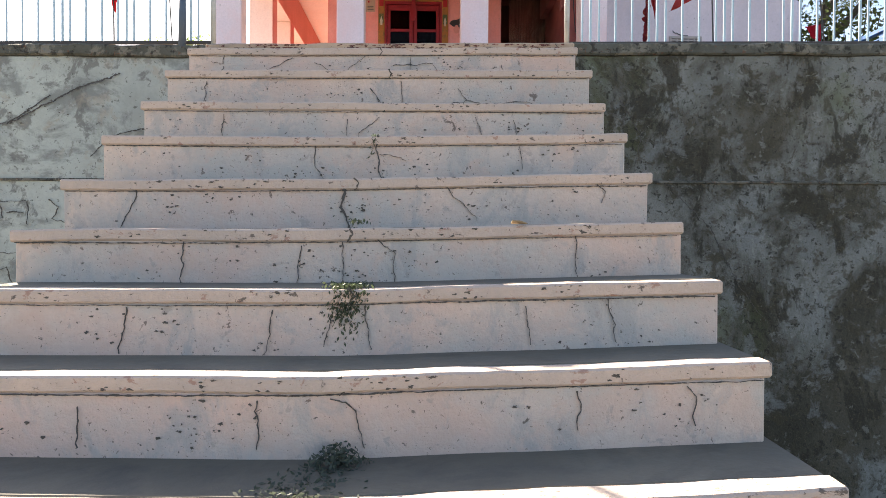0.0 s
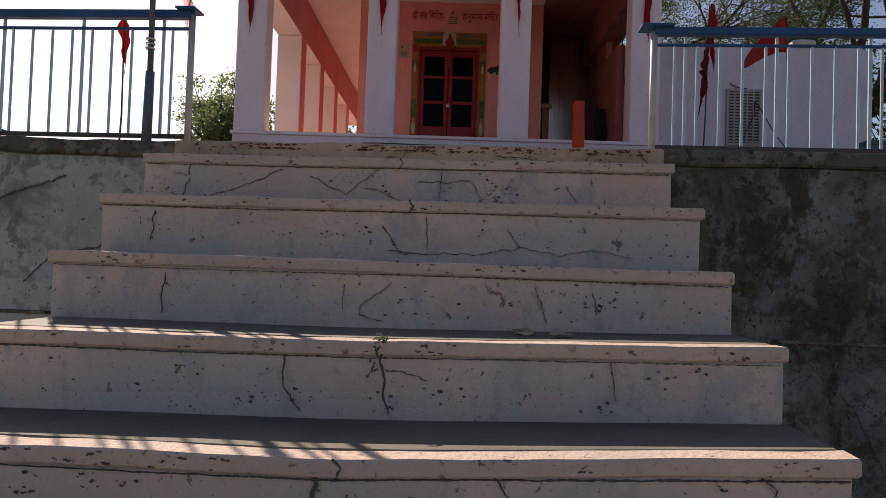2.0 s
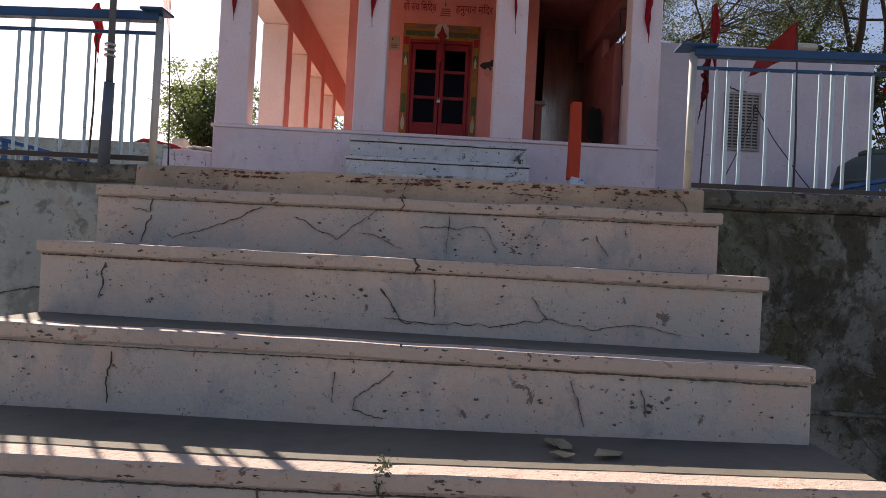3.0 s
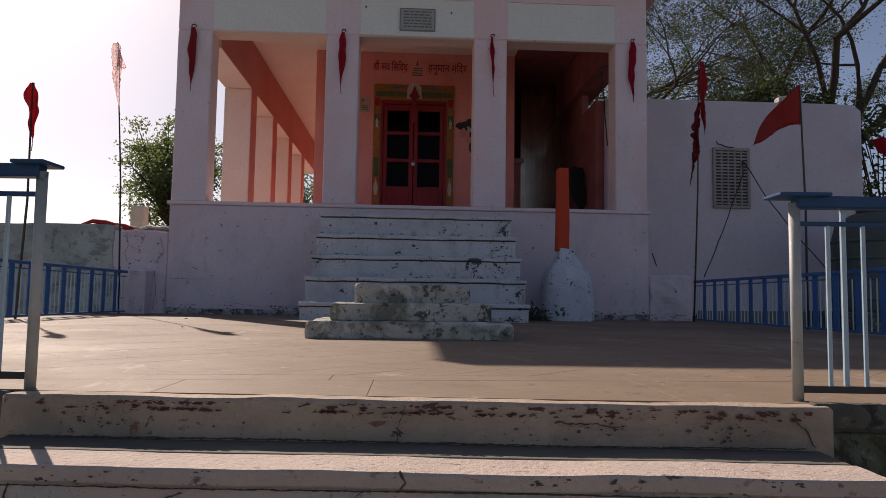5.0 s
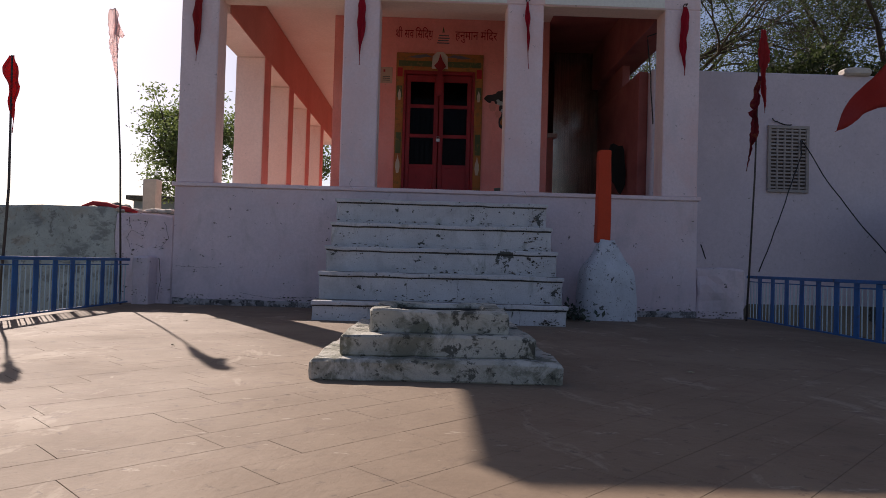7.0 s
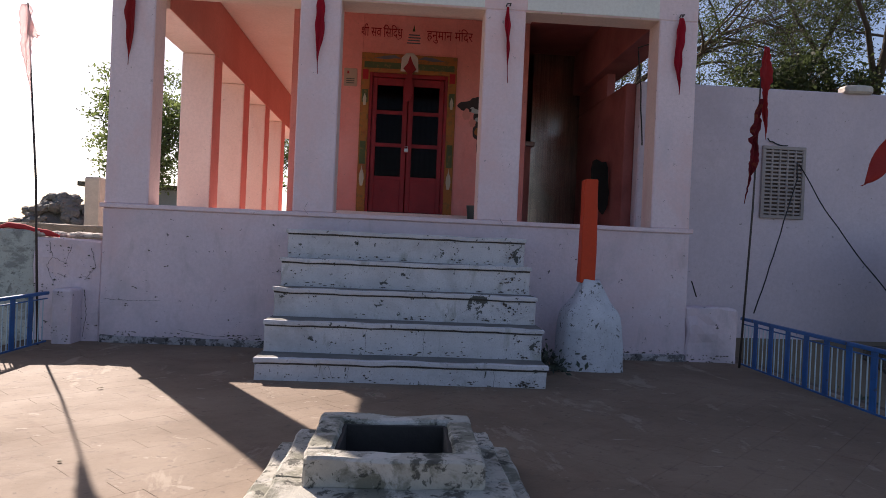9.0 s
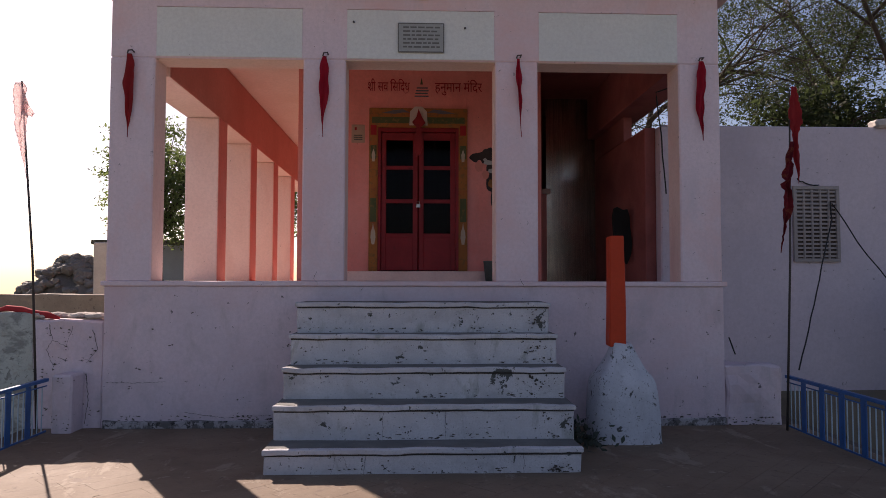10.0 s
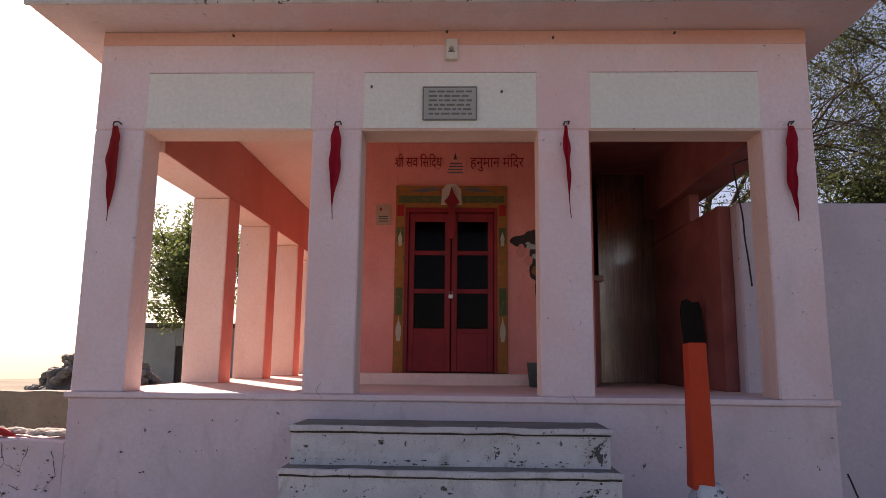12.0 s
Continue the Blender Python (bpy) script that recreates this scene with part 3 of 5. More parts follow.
# ---- the broad flight of stairs ----
stairs = thing("stairs", "broad flight of worn pink-limewashed cement steps with cracks", "stairs", "structure", m=FRONT)
CRACKS = {
    0: ([(-1.76, -0.14), (-1.77, -0.18), (-1.83, -0.17)], [(-1.77, -0.19), (-1.80, -0.28)], [(-1.41, -0.15), (-1.56, -0.22), (-1.70, -0.26)], [(-1.30, -0.18), (-1.17, -0.24), (-1.07, -0.16), (-1.04, -0.14)], [(-1.09, -0.21), (-0.96, -0.26)], [(-0.91, -0.19), (-0.70, -0.18), (-0.66, -0.25)], [(-0.82, -0.15), (-0.82, -0.27)], [(-0.36, -0.19), (-0.32, -0.25)]),
    1: ([(-0.98, -0.37), (-0.94, -0.42), (-0.92, -0.45), (-0.89, -0.46)], [(-0.83, -0.34), (-0.83, -0.44)], [(-1.74, -0.34), (-1.75, -0.44)], [(-0.96, -0.45), (-0.79, -0.46), (-0.64, -0.45), (-0.52, -0.43), (-0.42, -0.45), (-0.30, -0.43), (-0.18, -0.45)], [(-0.57, -0.37), (-0.53, -0.43)]),
    2: ([(-0.90, -0.55), (-0.99, -0.62), (-1.00, -0.64), (-0.92, -0.66)], [(-1.57, -0.54), (-1.57, -0.66)], [(-1.04, -0.56), (-1.04, -0.63)], [(-0.33, -0.56), (-0.32, -0.62)], [(-0.49, -0.55), (-0.46, -0.65)]),
    3: ([(-0.87, -0.71), (-0.86, -0.78), (-0.85, -0.84)], [(-1.10, -0.71), (-1.10, -0.78), (-1.06, -0.84)], [(-0.33, -0.71), (-0.32, -0.80)], [(-0.86, -0.73), (-0.76, -0.76)]),
    4: ([(-0.93, -0.88), (-0.94, -0.95), (-0.92, -1.02)], [(-1.63, -0.89), (-1.65, -0.96), (-1.68, -1.01)], [(-0.60, -0.89), (-0.55, -0.94), (-0.50, -1.00)], [(-0.10, -0.89), (-0.07, -0.91), (-0.08, -0.95)]),
    5: ([(-0.89, -1.06), (-0.89, -1.18)], [(-1.35, -1.06), (-1.36, -1.18)], [(-1.01, -1.07), (-1.02, -1.18)], [(-0.80, -1.05), (-0.74, -1.10), (-0.74, -1.18)], [(-0.21, -1.06), (-0.21, -1.17)]),
    6: ([(-1.39, -1.23), (-1.40, -1.29), (-1.41, -1.35)], [(-1.02, -1.24), (-1.04, -1.35)], [(-0.87, -1.25), (-0.89, -1.33)], [(-0.79, -1.23), (-0.77, -1.34)], [(-0.38, -1.24), (-0.37, -1.34)], [(-0.17, -1.23), (-0.16, -1.28), (-0.15, -1.34)]),
    7: ([(-0.98, -1.41), (-0.98, -1.52)], [(-0.82, -1.41), (-0.77, -1.44), (-0.75, -1.52)], [(-0.29, -1.41), (-0.29, -1.50)], [(-0.05, -1.41), (-0.03, -1.44), (-0.03, -1.50)], [(-1.37, -1.43), (-1.37, -1.52)]),
}
# the lower steps have sunk and crept forward at one end: amounts at the two ends and at the break between
SINK = {2: ((0.0, 0.0), (-0.012, 0.0), (-0.035, 0.0)), 3: ((-0.02, 0.008), (-0.057, -0.012), (-0.09, -0.012)), 6: ((-0.015, 0.022), (-0.09, -0.006), (-0.09, -0.014))}


def settle(bm, k, r):
    """Shifts a step's mesh by the way its step has settled along its length."""
    ends = SINK.get(k, ((0, 0), (0, 0), (0, 0)) if k < 2 else ((0.01, 0.035), (-0.07, 0.004), (-0.07, -0.004)) if k > 6 else ((-0.02, 0.015), (-0.105, -0.0135), (-0.10, -0.022)))
    for v in bm.verts:
        u = min(max((r - v.co.x) / STAIR_W * 2, 0.0), 2.0)
        a, b = (ends[0], ends[1]) if u < 1 else (ends[1], ends[2])
        f = u if u < 1 else u - 1
        v.co.y += a[0] + (b[0] - a[0]) * f
        v.co.z += a[1] + (b[1] - a[1]) * f
    return bm


for k, (ny, nz) in enumerate(zip(NOSE_Y, NOSE_Z)):
    back = 0.30 if k == 0 else NOSE_Y[k - 1] + 0.16
    below = NOSE_Z[k + 1] if k + 1 < len(NOSE_Z) else GROUND_Z - 0.1
    r = -ny * 0.0612
    st = part("step", settle(box(r - STAIR_W - 0.002 + 0.004 * (k % 3), r + 0.004 - 0.004 * ((k + 1) % 3), ny + 0.007, back, min(below - 0.05, GROUND_Z - 0.1), nz - 0.036, 0.005, 0.004, 0.16), k, r), M_STEP, stairs)
    # pale cap, wider on the top step, paints the sunlit front strip
    part("nosing", settle(box(r - STAIR_W - 0.008, r + 0.010, ny, ny + (0.14 if k == 0 else 0.07), nz - 0.038, nz - 0.002, 0.005, 0.004, 0.04), k, r), M_NOSE, st, "chipped pink nosing")
    part("tread", settle(box(r - STAIR_W, r, ny + (0.138 if k == 0 else 0.068), back, nz - 0.043, nz - 0.001, 0.004, 0.002, 0.2), k, r), M_TREAD, st, "dusty grey cement tread, darkened further for shade")
    # dark ribbon painted as the shadow gap beneath the nosing
    part("joint_crack", settle(crack([(r - STAIR_W + 0.01, nz - 0.041), (r - STAIR_W * 0.7, nz - 0.043), (r - STAIR_W * 0.4, nz - 0.040), (r - 0.01, nz - 0.043)][::(1 if k % 2 else -1)], 0.0062, ny + 0.0015, 500 + k, 0.22), k, r), M_INK, st)
    part("bared_patch", settle(flakes(r - STAIR_W + 0.02, r - 0.02, nz - 0.16, nz - 0.048, ny + 0.0035, 800 + k, 11, 9, 0.0062, 0.028), k, r), M_FLAKE, st)
    part("bared_patch", settle(flakes(r - STAIR_W + 0.02, r - 0.02, nz - 0.034, nz - 0.004, ny - 0.0005, 830 + k, 8, 7, 0.0055, 0.016, 2.0), k, r), M_FLAKE, st)
    gap = r - (0.98, 0.92, 0.93, 0.93, 0.98, 0.97, 0.94, 0.93)[k % 8]
    part("broken_gap", settle(crack([(gap, nz + 0.0), (gap + 0.012, nz - 0.02), (gap - 0.004, nz - 0.042)], 0.013, ny - 0.0015, 860 + k), k, r), M_FLAKE, st)
    for i, pts in enumerate(CRACKS.get(k, ())):
        part("crack", settle(crack(pts, 0.02 if i == 0 and k == 4 else 0.009 if i == 0 and k in (1, 3) else 0.0045, ny + 0.0015, 200 + 10 * k + i), k, r), M_INK, st)


# ---- railings ----
def railing(name, start, end, label, front=False, posts=(), tall=1.0):
    """A low iron railing between two points: top rail, foot rail, stout slats between groups of thin bars."""
    a, b = Vector((*start, 0)), Vector((*end, 0))
    length = (b - a).length
    ang = math.atan2(b.y - a.y, b.x - a.x)
    ob = thing(name, label, "railing", m=Matrix.Translation(a) @ Matrix.Rotation(ang, 4, "Z") @ Matrix.Diagonal((1, 1, tall, 1)))
    part("top_rail", box(0, length, -0.022, 0.022, 0.515, 0.548, 0.004), M_BLUE_SHADE if front else M_BLUE, ob, "blue top rail")
    part("upper_bar", box(0, length, -0.006, 0.006, 0.468, 0.480, 0.002), M_BLUE_SHADE if front else M_BLUE, ob)
    part("foot_rail", box(0, length, -0.008, 0.008, 0.022, 0.040, 0.002), M_RUST if front else M_BLUE, ob)
    # pale bar colour paints the sun's glint on the blue iron
    bar = mesh_of("bar", box(-0.005, 0.005, -0.005, 0.005, 0.030, 0.474, 0.002), M_PALEBLUE)
    slat = mesh_of("slat", box(-0.040, 0.040, -0.005, 0.005, 0.030, 0.520, 0.002), M_BLUE)
    if front:
        stay = mesh_of("stay", box(-0.006, 0.006, -0.006, 0.006, 0.030, 0.520, 0.002), M_PALEBLUE)
        spots = [("bar", bar, 0.085 + 0.092 * i, 0.0) for i in range(int((length - 0.1) / 0.092))] + [("stay", stay, 0.132 + 0.37 * i, 0.012) for i in range(int((length - 0.13) / 0.37) + 1)]
    else:
        n = int(length / 0.078)
        spots = [("slat", slat, length * i / n, 0.0) if i % 4 == 0 else ("bar", bar, length * i / n, 0.0) for i in range(1, n)]
    for kind, me, x, dy in spots:
        o = new(kind, me)
        o.parent = ob
        o.location = (length - x if start[0] < -1 and front else x, dy, 0)
    for x in posts:
        p = part("post", tube([(x, 0, -0.02), (x, 0, 0.53)], 0.0142 if front else 0.02, 12), M_POST, ob, "scuffed grey pipe post", smooth=True)
        part("cap_plate", box(x - 0.058, x + (0.03 if x > 1 else 0.075), -0.05, 0.05, 0.544, 0.553, 0.002), M_BLUE_SHADE, p)
    return ob


railing("railing", front_point(0.026, 0.184), front_point(2.75, 0.184), "low blue iron railing on the terrace edge, its bars coloured glint-pale", True, (0.0, 2.7), 0.968)
railing("railing", front_point(-4.70, 0.165), front_point(-STAIR_W - 0.0, 0.165), "low blue iron railing on the terrace edge with pipe post", True, (0.0, 4.70 - STAIR_W), 1.07)
railing("railing", (4.30, 7.42), (4.12, 0.25), "low blue iron side railing with wide slats", False, (7.1,))
railing("railing", (-3.16, 7.36), (-3.16, 0.45), "low blue iron side railing with wide slats in sun", False, ())


# ---- the temple ----
FY = 7.61
PORCH = 1.50
HEAD = 3.848
CEIL = 4.55
plinth = thing("wall_plinth", "lilac limewashed temple plinth, damp-stained at its foot", "wall", "structure")
part("face", box(-2.74, 3.74, FY, 8.1, -0.05, PORCH - 0.045, 0.01, 0.006, 0.3), M_PLINTH, plinth)
part("flank", box(-2.74, -2.3, 8.1, 18.0, -0.3, PORCH - 0.045, 0.01), M_PLINTH, plinth)
part("flank", box(3.3, 3.74, 8.1, 18.0, -0.3, PORCH - 0.045, 0.01), M_PLINTH, plinth)
part("ledge", box(-2.77, 3.775, FY - 0.025, 8.12, PORCH - 0.045, PORCH + 0.004, 0.008, 0.004, 0.1), M_FACADE, plinth, "chipped ledge at porch floor level")
for i, pts in enumerate(([(-2.7, 0.47), (-2.4, 0.46), (-2.1, 0.47)], [(-0.56, 1.60), (-0.60, 1.54), (-0.55, 1.47)], [(1.56, 1.53), (1.60, 1.46)], [(-1.9, 0.16), (-1.5, 0.10), (-1.0, 0.13)])):
    part("crack", crack(pts, 0.006, FY - 0.030 if pts[0][1] > 1.5 else FY - 0.008, 700 + i), M_INK, plinth)
part("foot_strip", box(-2.72, 3.74, FY - 0.03, FY + 0.01, -0.02, 0.075, 0.012, 0.016, 0.05), M_FOOT, plinth, "eroded plaster strip along the foot")
part("bared_patch", flakes(-2.7, -0.73, 0.075, 0.13, FY - 0.006, 960, 10, 10, 0.014, 0.05, 2.0), M_FLAKE, plinth)
part("bared_patch", flakes(1.85, 3.7, 0.075, 0.12, FY - 0.006, 961, 9, 10, 0.013, 0.05, 2.0), M_FLAKE, plinth)
part("bared_patch", flakes(-2.7, -0.75, 0.2, 1.42, FY - 0.006, 962, 16, 3, 0.014, 0.02), M_FLAKE, plinth)
part("bared_patch", flakes(1.9, 3.7, 0.2, 1.42, FY - 0.006, 963, 16, 3, 0.012, 0.02), M_FLAKE, plinth)
solid("floor_porch", box(-2.72, 3.72, 8.08, 18.0, PORCH - 0.3, PORCH, 0.005), M_ROSE, "pale rose cement porch floor", "floor", "structure")

walls = thing("wall_front", "pale lilac limewashed temple front with three openings", "wall", "structure")
BACK = 7.935
COLS = ((-2.73, -2.276), (-0.728, -0.286), (1.308, 1.757), (3.288, 3.73))
for x0, x1 in COLS:
    part("column", box(x0, x1, FY, BACK, PORCH + 0.004, HEAD, 0.012, 0.004, 0.35), M_FACADE, walls)
    for xs, xe in ((x0 - 0.003, x0 + 0.004), (x1 - 0.004, x1 + 0.003)):
        part("reveal", box(xs, xe, FY + 0.02, BACK + 0.002, PORCH + 0.006, HEAD - 0.002, 0.001), M_ROSE, walls)
part("beam", box(-2.73, 3.73, FY, BACK, HEAD, 4.80, 0.012, 0.004, 0.4), M_FACADE, walls)
part("soffit", box(-2.70, 3.70, FY + 0.02, BACK + 0.004, HEAD - 0.004, HEAD + 0.003, 0.001), M_CEIL, walls)
part("beam_back", box(-2.27, 3.28, BACK - 0.002, BACK + 0.006, HEAD, CEIL, 0.001), M_PINK, walls)
for x0, x1 in zip([c[1] for c in COLS], [c[0] for c in COLS[1:]]):
    part("panel", box(x0 + 0.015, x1 - 0.015, FY - 0.008, FY + 0.002, HEAD + 0.012, 4.385, 0.003), M_PANEL, walls, "greenish-white panel over the opening")
    part("moulding", box(x0 + 0.01, x1 - 0.01, FY - 0.014, FY + 0.001, 4.388, 4.402, 0.003), M_FACADE, walls)
# coral sheet paints the warm light bounced up under the eaves
part("warm_band", box(-2.725, 3.725, FY - 0.004, FY + 0.002, 4.66, 4.79, 0.001), M_CORAL, walls, "coral band painting warm bounce light under the eaves")

roof = thing("roof", "flat cement roof slab with deep eaves and chipped edge", "roof", "structure")
part("slab", box(-3.14, 4.12, 7.09, 18.4, 4.80, 4.95, 0.015, 0.006, 0.3), M_FACADE, roof)
part("drip_edge", box(-3.15, 4.13, 7.06, 7.10, 4.785, 4.985, 0.012, 0.008, 0.08), M_WSTEP, roof, "chipped white drip edge")
solid("ceiling", box(-2.26, 3.27, BACK + 0.01, 17.9, CEIL, CEIL + 0.2, 0.004), M_CEIL, "cream limewashed porch ceiling", "ceiling", "structure")

# colonnade on the sunny side
arcade = thing("wall_arcade", "row of pink limewashed square columns under a coral beam", "wall", "structure")
for y in (9.9, 11.71, 13.47, 15.25):
    part("column", box(-2.72, -2.27, y, y + 0.40, PORCH, 3.76, 0.012, 0.003, 0.35), M_ROSE, arcade)
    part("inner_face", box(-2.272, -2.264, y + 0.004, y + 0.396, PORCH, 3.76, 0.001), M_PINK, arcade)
part("beam", box(-2.72, -2.27, 8.03, 17.9, 3.762, 4.80, 0.01), M_ROSE, arcade)
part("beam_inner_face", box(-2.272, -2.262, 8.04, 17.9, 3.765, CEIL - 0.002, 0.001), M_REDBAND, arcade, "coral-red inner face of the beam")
part("beam", box(-2.262, -1.22, 17.5, 17.9, 3.762, CEIL - 0.002, 0.004), M_PINK, arcade)

# shrine room with its door wall
DY = 10.12
shrine = thing("wall_shrine", "salmon-pink wall of the shrine room", "wall", "structure")
part("front_wall", box(-1.22, -0.20, DY, DY + 0.3, PORCH, CEIL - 0.002, 0.004), M_PINK, shrine)
part("front_wall", box(1.17, 2.25, DY, DY + 0.3, PORCH, CEIL - 0.002, 0.004), M_PINK, shrine)
part("front_wall", box(-0.20, 1.17, DY + 0.002, DY + 0.3, 3.80, CEIL - 0.002, 0.004), M_PINK, shrine)
part("threshold", box(-0.75, 1.72, DY - 0.20, DY + 0.3, PORCH, 1.64, 0.01, 0.004, 0.15), M_ROSE, shrine, "pale rose step under the door")
part("side_wall", box(-1.22, -0.95, DY + 0.3, 17.2, PORCH, CEIL - 0.002, 0.004), M_PINK, shrine)
part("side_wall", box(1.98, 2.25, DY + 0.3, 17.2, PORCH, CEIL - 0.002, 0.004), M_PINK, shrine)
part("back_wall", box(-1.22, 2.25, 17.2, 17.5, PORCH, CEIL - 0.002, 0.004), M_PINK, shrine)
# added near-black wall: paints the unlit room behind the door
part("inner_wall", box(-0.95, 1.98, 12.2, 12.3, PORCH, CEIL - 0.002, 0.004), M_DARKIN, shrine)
part("lintel_beam", box(-0.745, 1.768, 8.03, 8.30, 4.12, CEIL - 0.002, 0.006), M_PINK, shrine)

# lane on the shaded side
lane = thing("wall_lane", "pink side wall coloured shade-dark maroon, with a glossy brown dado, lower than the beam", "wall", "structure")
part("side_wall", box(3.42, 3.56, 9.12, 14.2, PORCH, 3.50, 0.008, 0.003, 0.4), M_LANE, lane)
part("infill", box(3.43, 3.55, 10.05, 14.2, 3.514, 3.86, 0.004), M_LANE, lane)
part("shutter", box(2.60, 3.42, 11.6, 11.64, PORCH, CEIL - 0.016, 0.004), M_GLOSS, lane, "glossy brown metal shutter reflecting the day")
part("jamb", box(2.46, 2.60, 11.54, 11.70, PORCH, 2.94, 0.01), M_PINK, lane)
part("jamb_cap", box(2.43, 2.66, 11.51, 11.73, 2.94, 3.02, 0.01), M_ROSE, lane)
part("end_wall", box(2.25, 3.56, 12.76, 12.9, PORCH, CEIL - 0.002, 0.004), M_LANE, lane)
# added thin sheets paint shade over the cream ceiling and pink flank
part("lining", box(2.252, 3.30, 8.30, 12.76, CEIL - 0.014, CEIL - 0.004, 0.002), M_LANE, lane, "maroon ceiling lining with the lane's shade in its colour")
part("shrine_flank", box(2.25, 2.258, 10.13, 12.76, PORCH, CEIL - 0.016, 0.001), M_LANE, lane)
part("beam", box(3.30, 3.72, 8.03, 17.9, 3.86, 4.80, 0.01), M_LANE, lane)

# annex beside the temple
annex = thing("wall_annex", "plain lilac-grey annex wall with a rounded far corner", "wall", "structure")
part("front_face", box(3.562, 7.58, 8.95, 9.2, -0.4, 3.50, 0.02, 0.008, 0.4), M_ANNEX, annex)
part("rounded_corner", lathe([(0.3, -0.4), (0.3, 3.42), (0.24, 3.49)], 24, (7.56, 9.245, 0)), M_ANNEX, annex, smooth=True)
part("side_face", box(7.60, 7.85, 9.24, 13.0, -0.4, 3.48, 0.02), M_ANNEX, annex)
part("roof_slab", box(3.5, 7.63, 9.2, 13.0, 3.25, 3.42, 0.01), M_CAP, annex)
part("broken_edge_stone", box(6.35, 6.75, 8.88, 9.1, 3.48, 3.60, 0.03, 0.02, 0.08), M_PALESTONE, annex)
part("low_wall", box(3.74, 4.33, 7.60, 7.9, -0.1, 0.62, 0.02, 0.03, 0.1), M_PLINTH, annex, "low broken plaster wall")
part("bared_patch", flakes(3.76, 4.3, 0.0, 0.09, 7.585, 966, 8, 9, 0.013, 0.04, 2.0), M_FLAKE, annex)
part("low_wall", box(4.05, 4.26, 7.9, 8.95, -0.3, 0.55, 0.015, 0.01, 0.15), M_PLINTH, annex)

# left boundary wall
bound = thing("wall_boundary", "pale green boundary wall broken along its top", "wall", "structure")
part("render", box(-7.5, -3.46, 7.68, 7.92, -0.8, 1.17, 0.02, 0.018, 0.15), M_WALL_L, bound)
part("broken_end", box(-3.46, -2.74, 7.64, 7.95, -0.3, 1.10, 0.02, 0.024, 0.1), M_PLINTH, bound, "lilac plaster flaking off the stone end")
part("pier", box(-3.13, -2.93, 7.38, 7.64, -0.02, 0.57, 0.02, 0.01, 0.08), M_PLINTH, bound)
for i, pts in enumerate(([(-3.05, 1.05), (-3.12, 0.85), (-3.05, 0.7)], [(-2.85, 1.0), (-2.8, 0.8), (-2.92, 0.66)], [(-3.3, 1.06), (-3.26, 0.9), (-3.32, 0.8), (-3.24, 0.62)], [(-3.26, 0.9), (-3.1, 0.82), (-3.0, 0.86)], [(-3.2, 0.72), (-3.05, 0.66), (-2.9, 0.7)])):
    part("crack", crack(pts, 0.0075, 7.632, 170 + i), M_INK, bound)
part("bared_patch", flakes(-3.45, -2.76, 0.1, 1.06, 7.634, 970, 12, 10, 0.015, 0.05), M_FLAKE, bound)
part("bared_patch", flakes(-3.12, -2.94, 0.02, 0.55, 7.374, 971, 5, 8, 0.012, 0.03), M_FLAKE, bound)
part("crack", crack([(-2.9, 0.56), (-2.87, 0.3), (-2.9, 0.05)], 0.012, 7.60, 178), M_INK, bound)
far_wall = solid("wall_far", box(-9.5, -2.9, 12.0, 12.25, -0.5, 1.27, 0.02, 0.02, 0.2), M_MUD, "low brownish wall beyond the boundary", "wall", "structure")


# ---- temple steps ----
flight = thing("temple_steps", "five flaking whitewashed steps up to the porch", "stairs", "structure")
TS = ((5.89, 0.195, -0.715, 1.79), (6.20, 0.478, -0.70, 1.805), (6.52, 0.745, -0.69, 1.79), (6.80, 1.018, -0.68, 1.782), (7.02, 1.303, -0.665, 1.752))
for k, (y, z, x0, x1) in enumerate(TS):
    z0 = -0.03 if k == 0 else TS[k - 1][1] - 0.06
    st = part("step", box(x0, x1, y, 7.585, z0, z - 0.035, 0.012, 0.010, 0.07), M_WSTEP, flight)
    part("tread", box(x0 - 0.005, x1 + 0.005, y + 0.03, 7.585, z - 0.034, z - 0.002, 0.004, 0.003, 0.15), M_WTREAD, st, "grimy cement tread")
    part("nosing", box(x0 - 0.012, x1 + 0.012, y - 0.020, y + 0.036, z - 0.040, z, 0.006, 0.010, 0.04), M_WSTEP, st)
    # dark strip paints the shadow line along with grime under the nosing
    part("grimy_joint", box(x0 + 0.004, x1 - 0.004, y - 0.010, y + 0.01, z - 0.054, z - 0.036, 0.003, 0.006, 0.05), M_SOOT_SHADE, st)
for k, (y, z, x0, x1) in enumerate(TS):
    z0 = 0.0 if k == 0 else TS[k - 1][1]
    part("bared_patch", flakes(x0 + 0.02, x1 - 0.02, z0 + 0.005, z - 0.055, y - 0.0095, 900 + k, 4, 9, 0.013, 0.028, 1.0), M_FLAKE, flight)
    part("bared_patch", flakes(x1 - 0.32, x1 - 0.02, z0 + 0.005, z - 0.055, y - 0.0095, 920 + k, 3, 14, 0.018, 0.035, 0.9), M_FLAKE, flight)
    part("bared_patch", flakes(x0 + 0.02, x1 - 0.02, z0 + 0.004, z0 + 0.05, y - 0.0095, 940 + k, 7, 8, 0.012, 0.04, 2.4), M_FLAKE, flight)
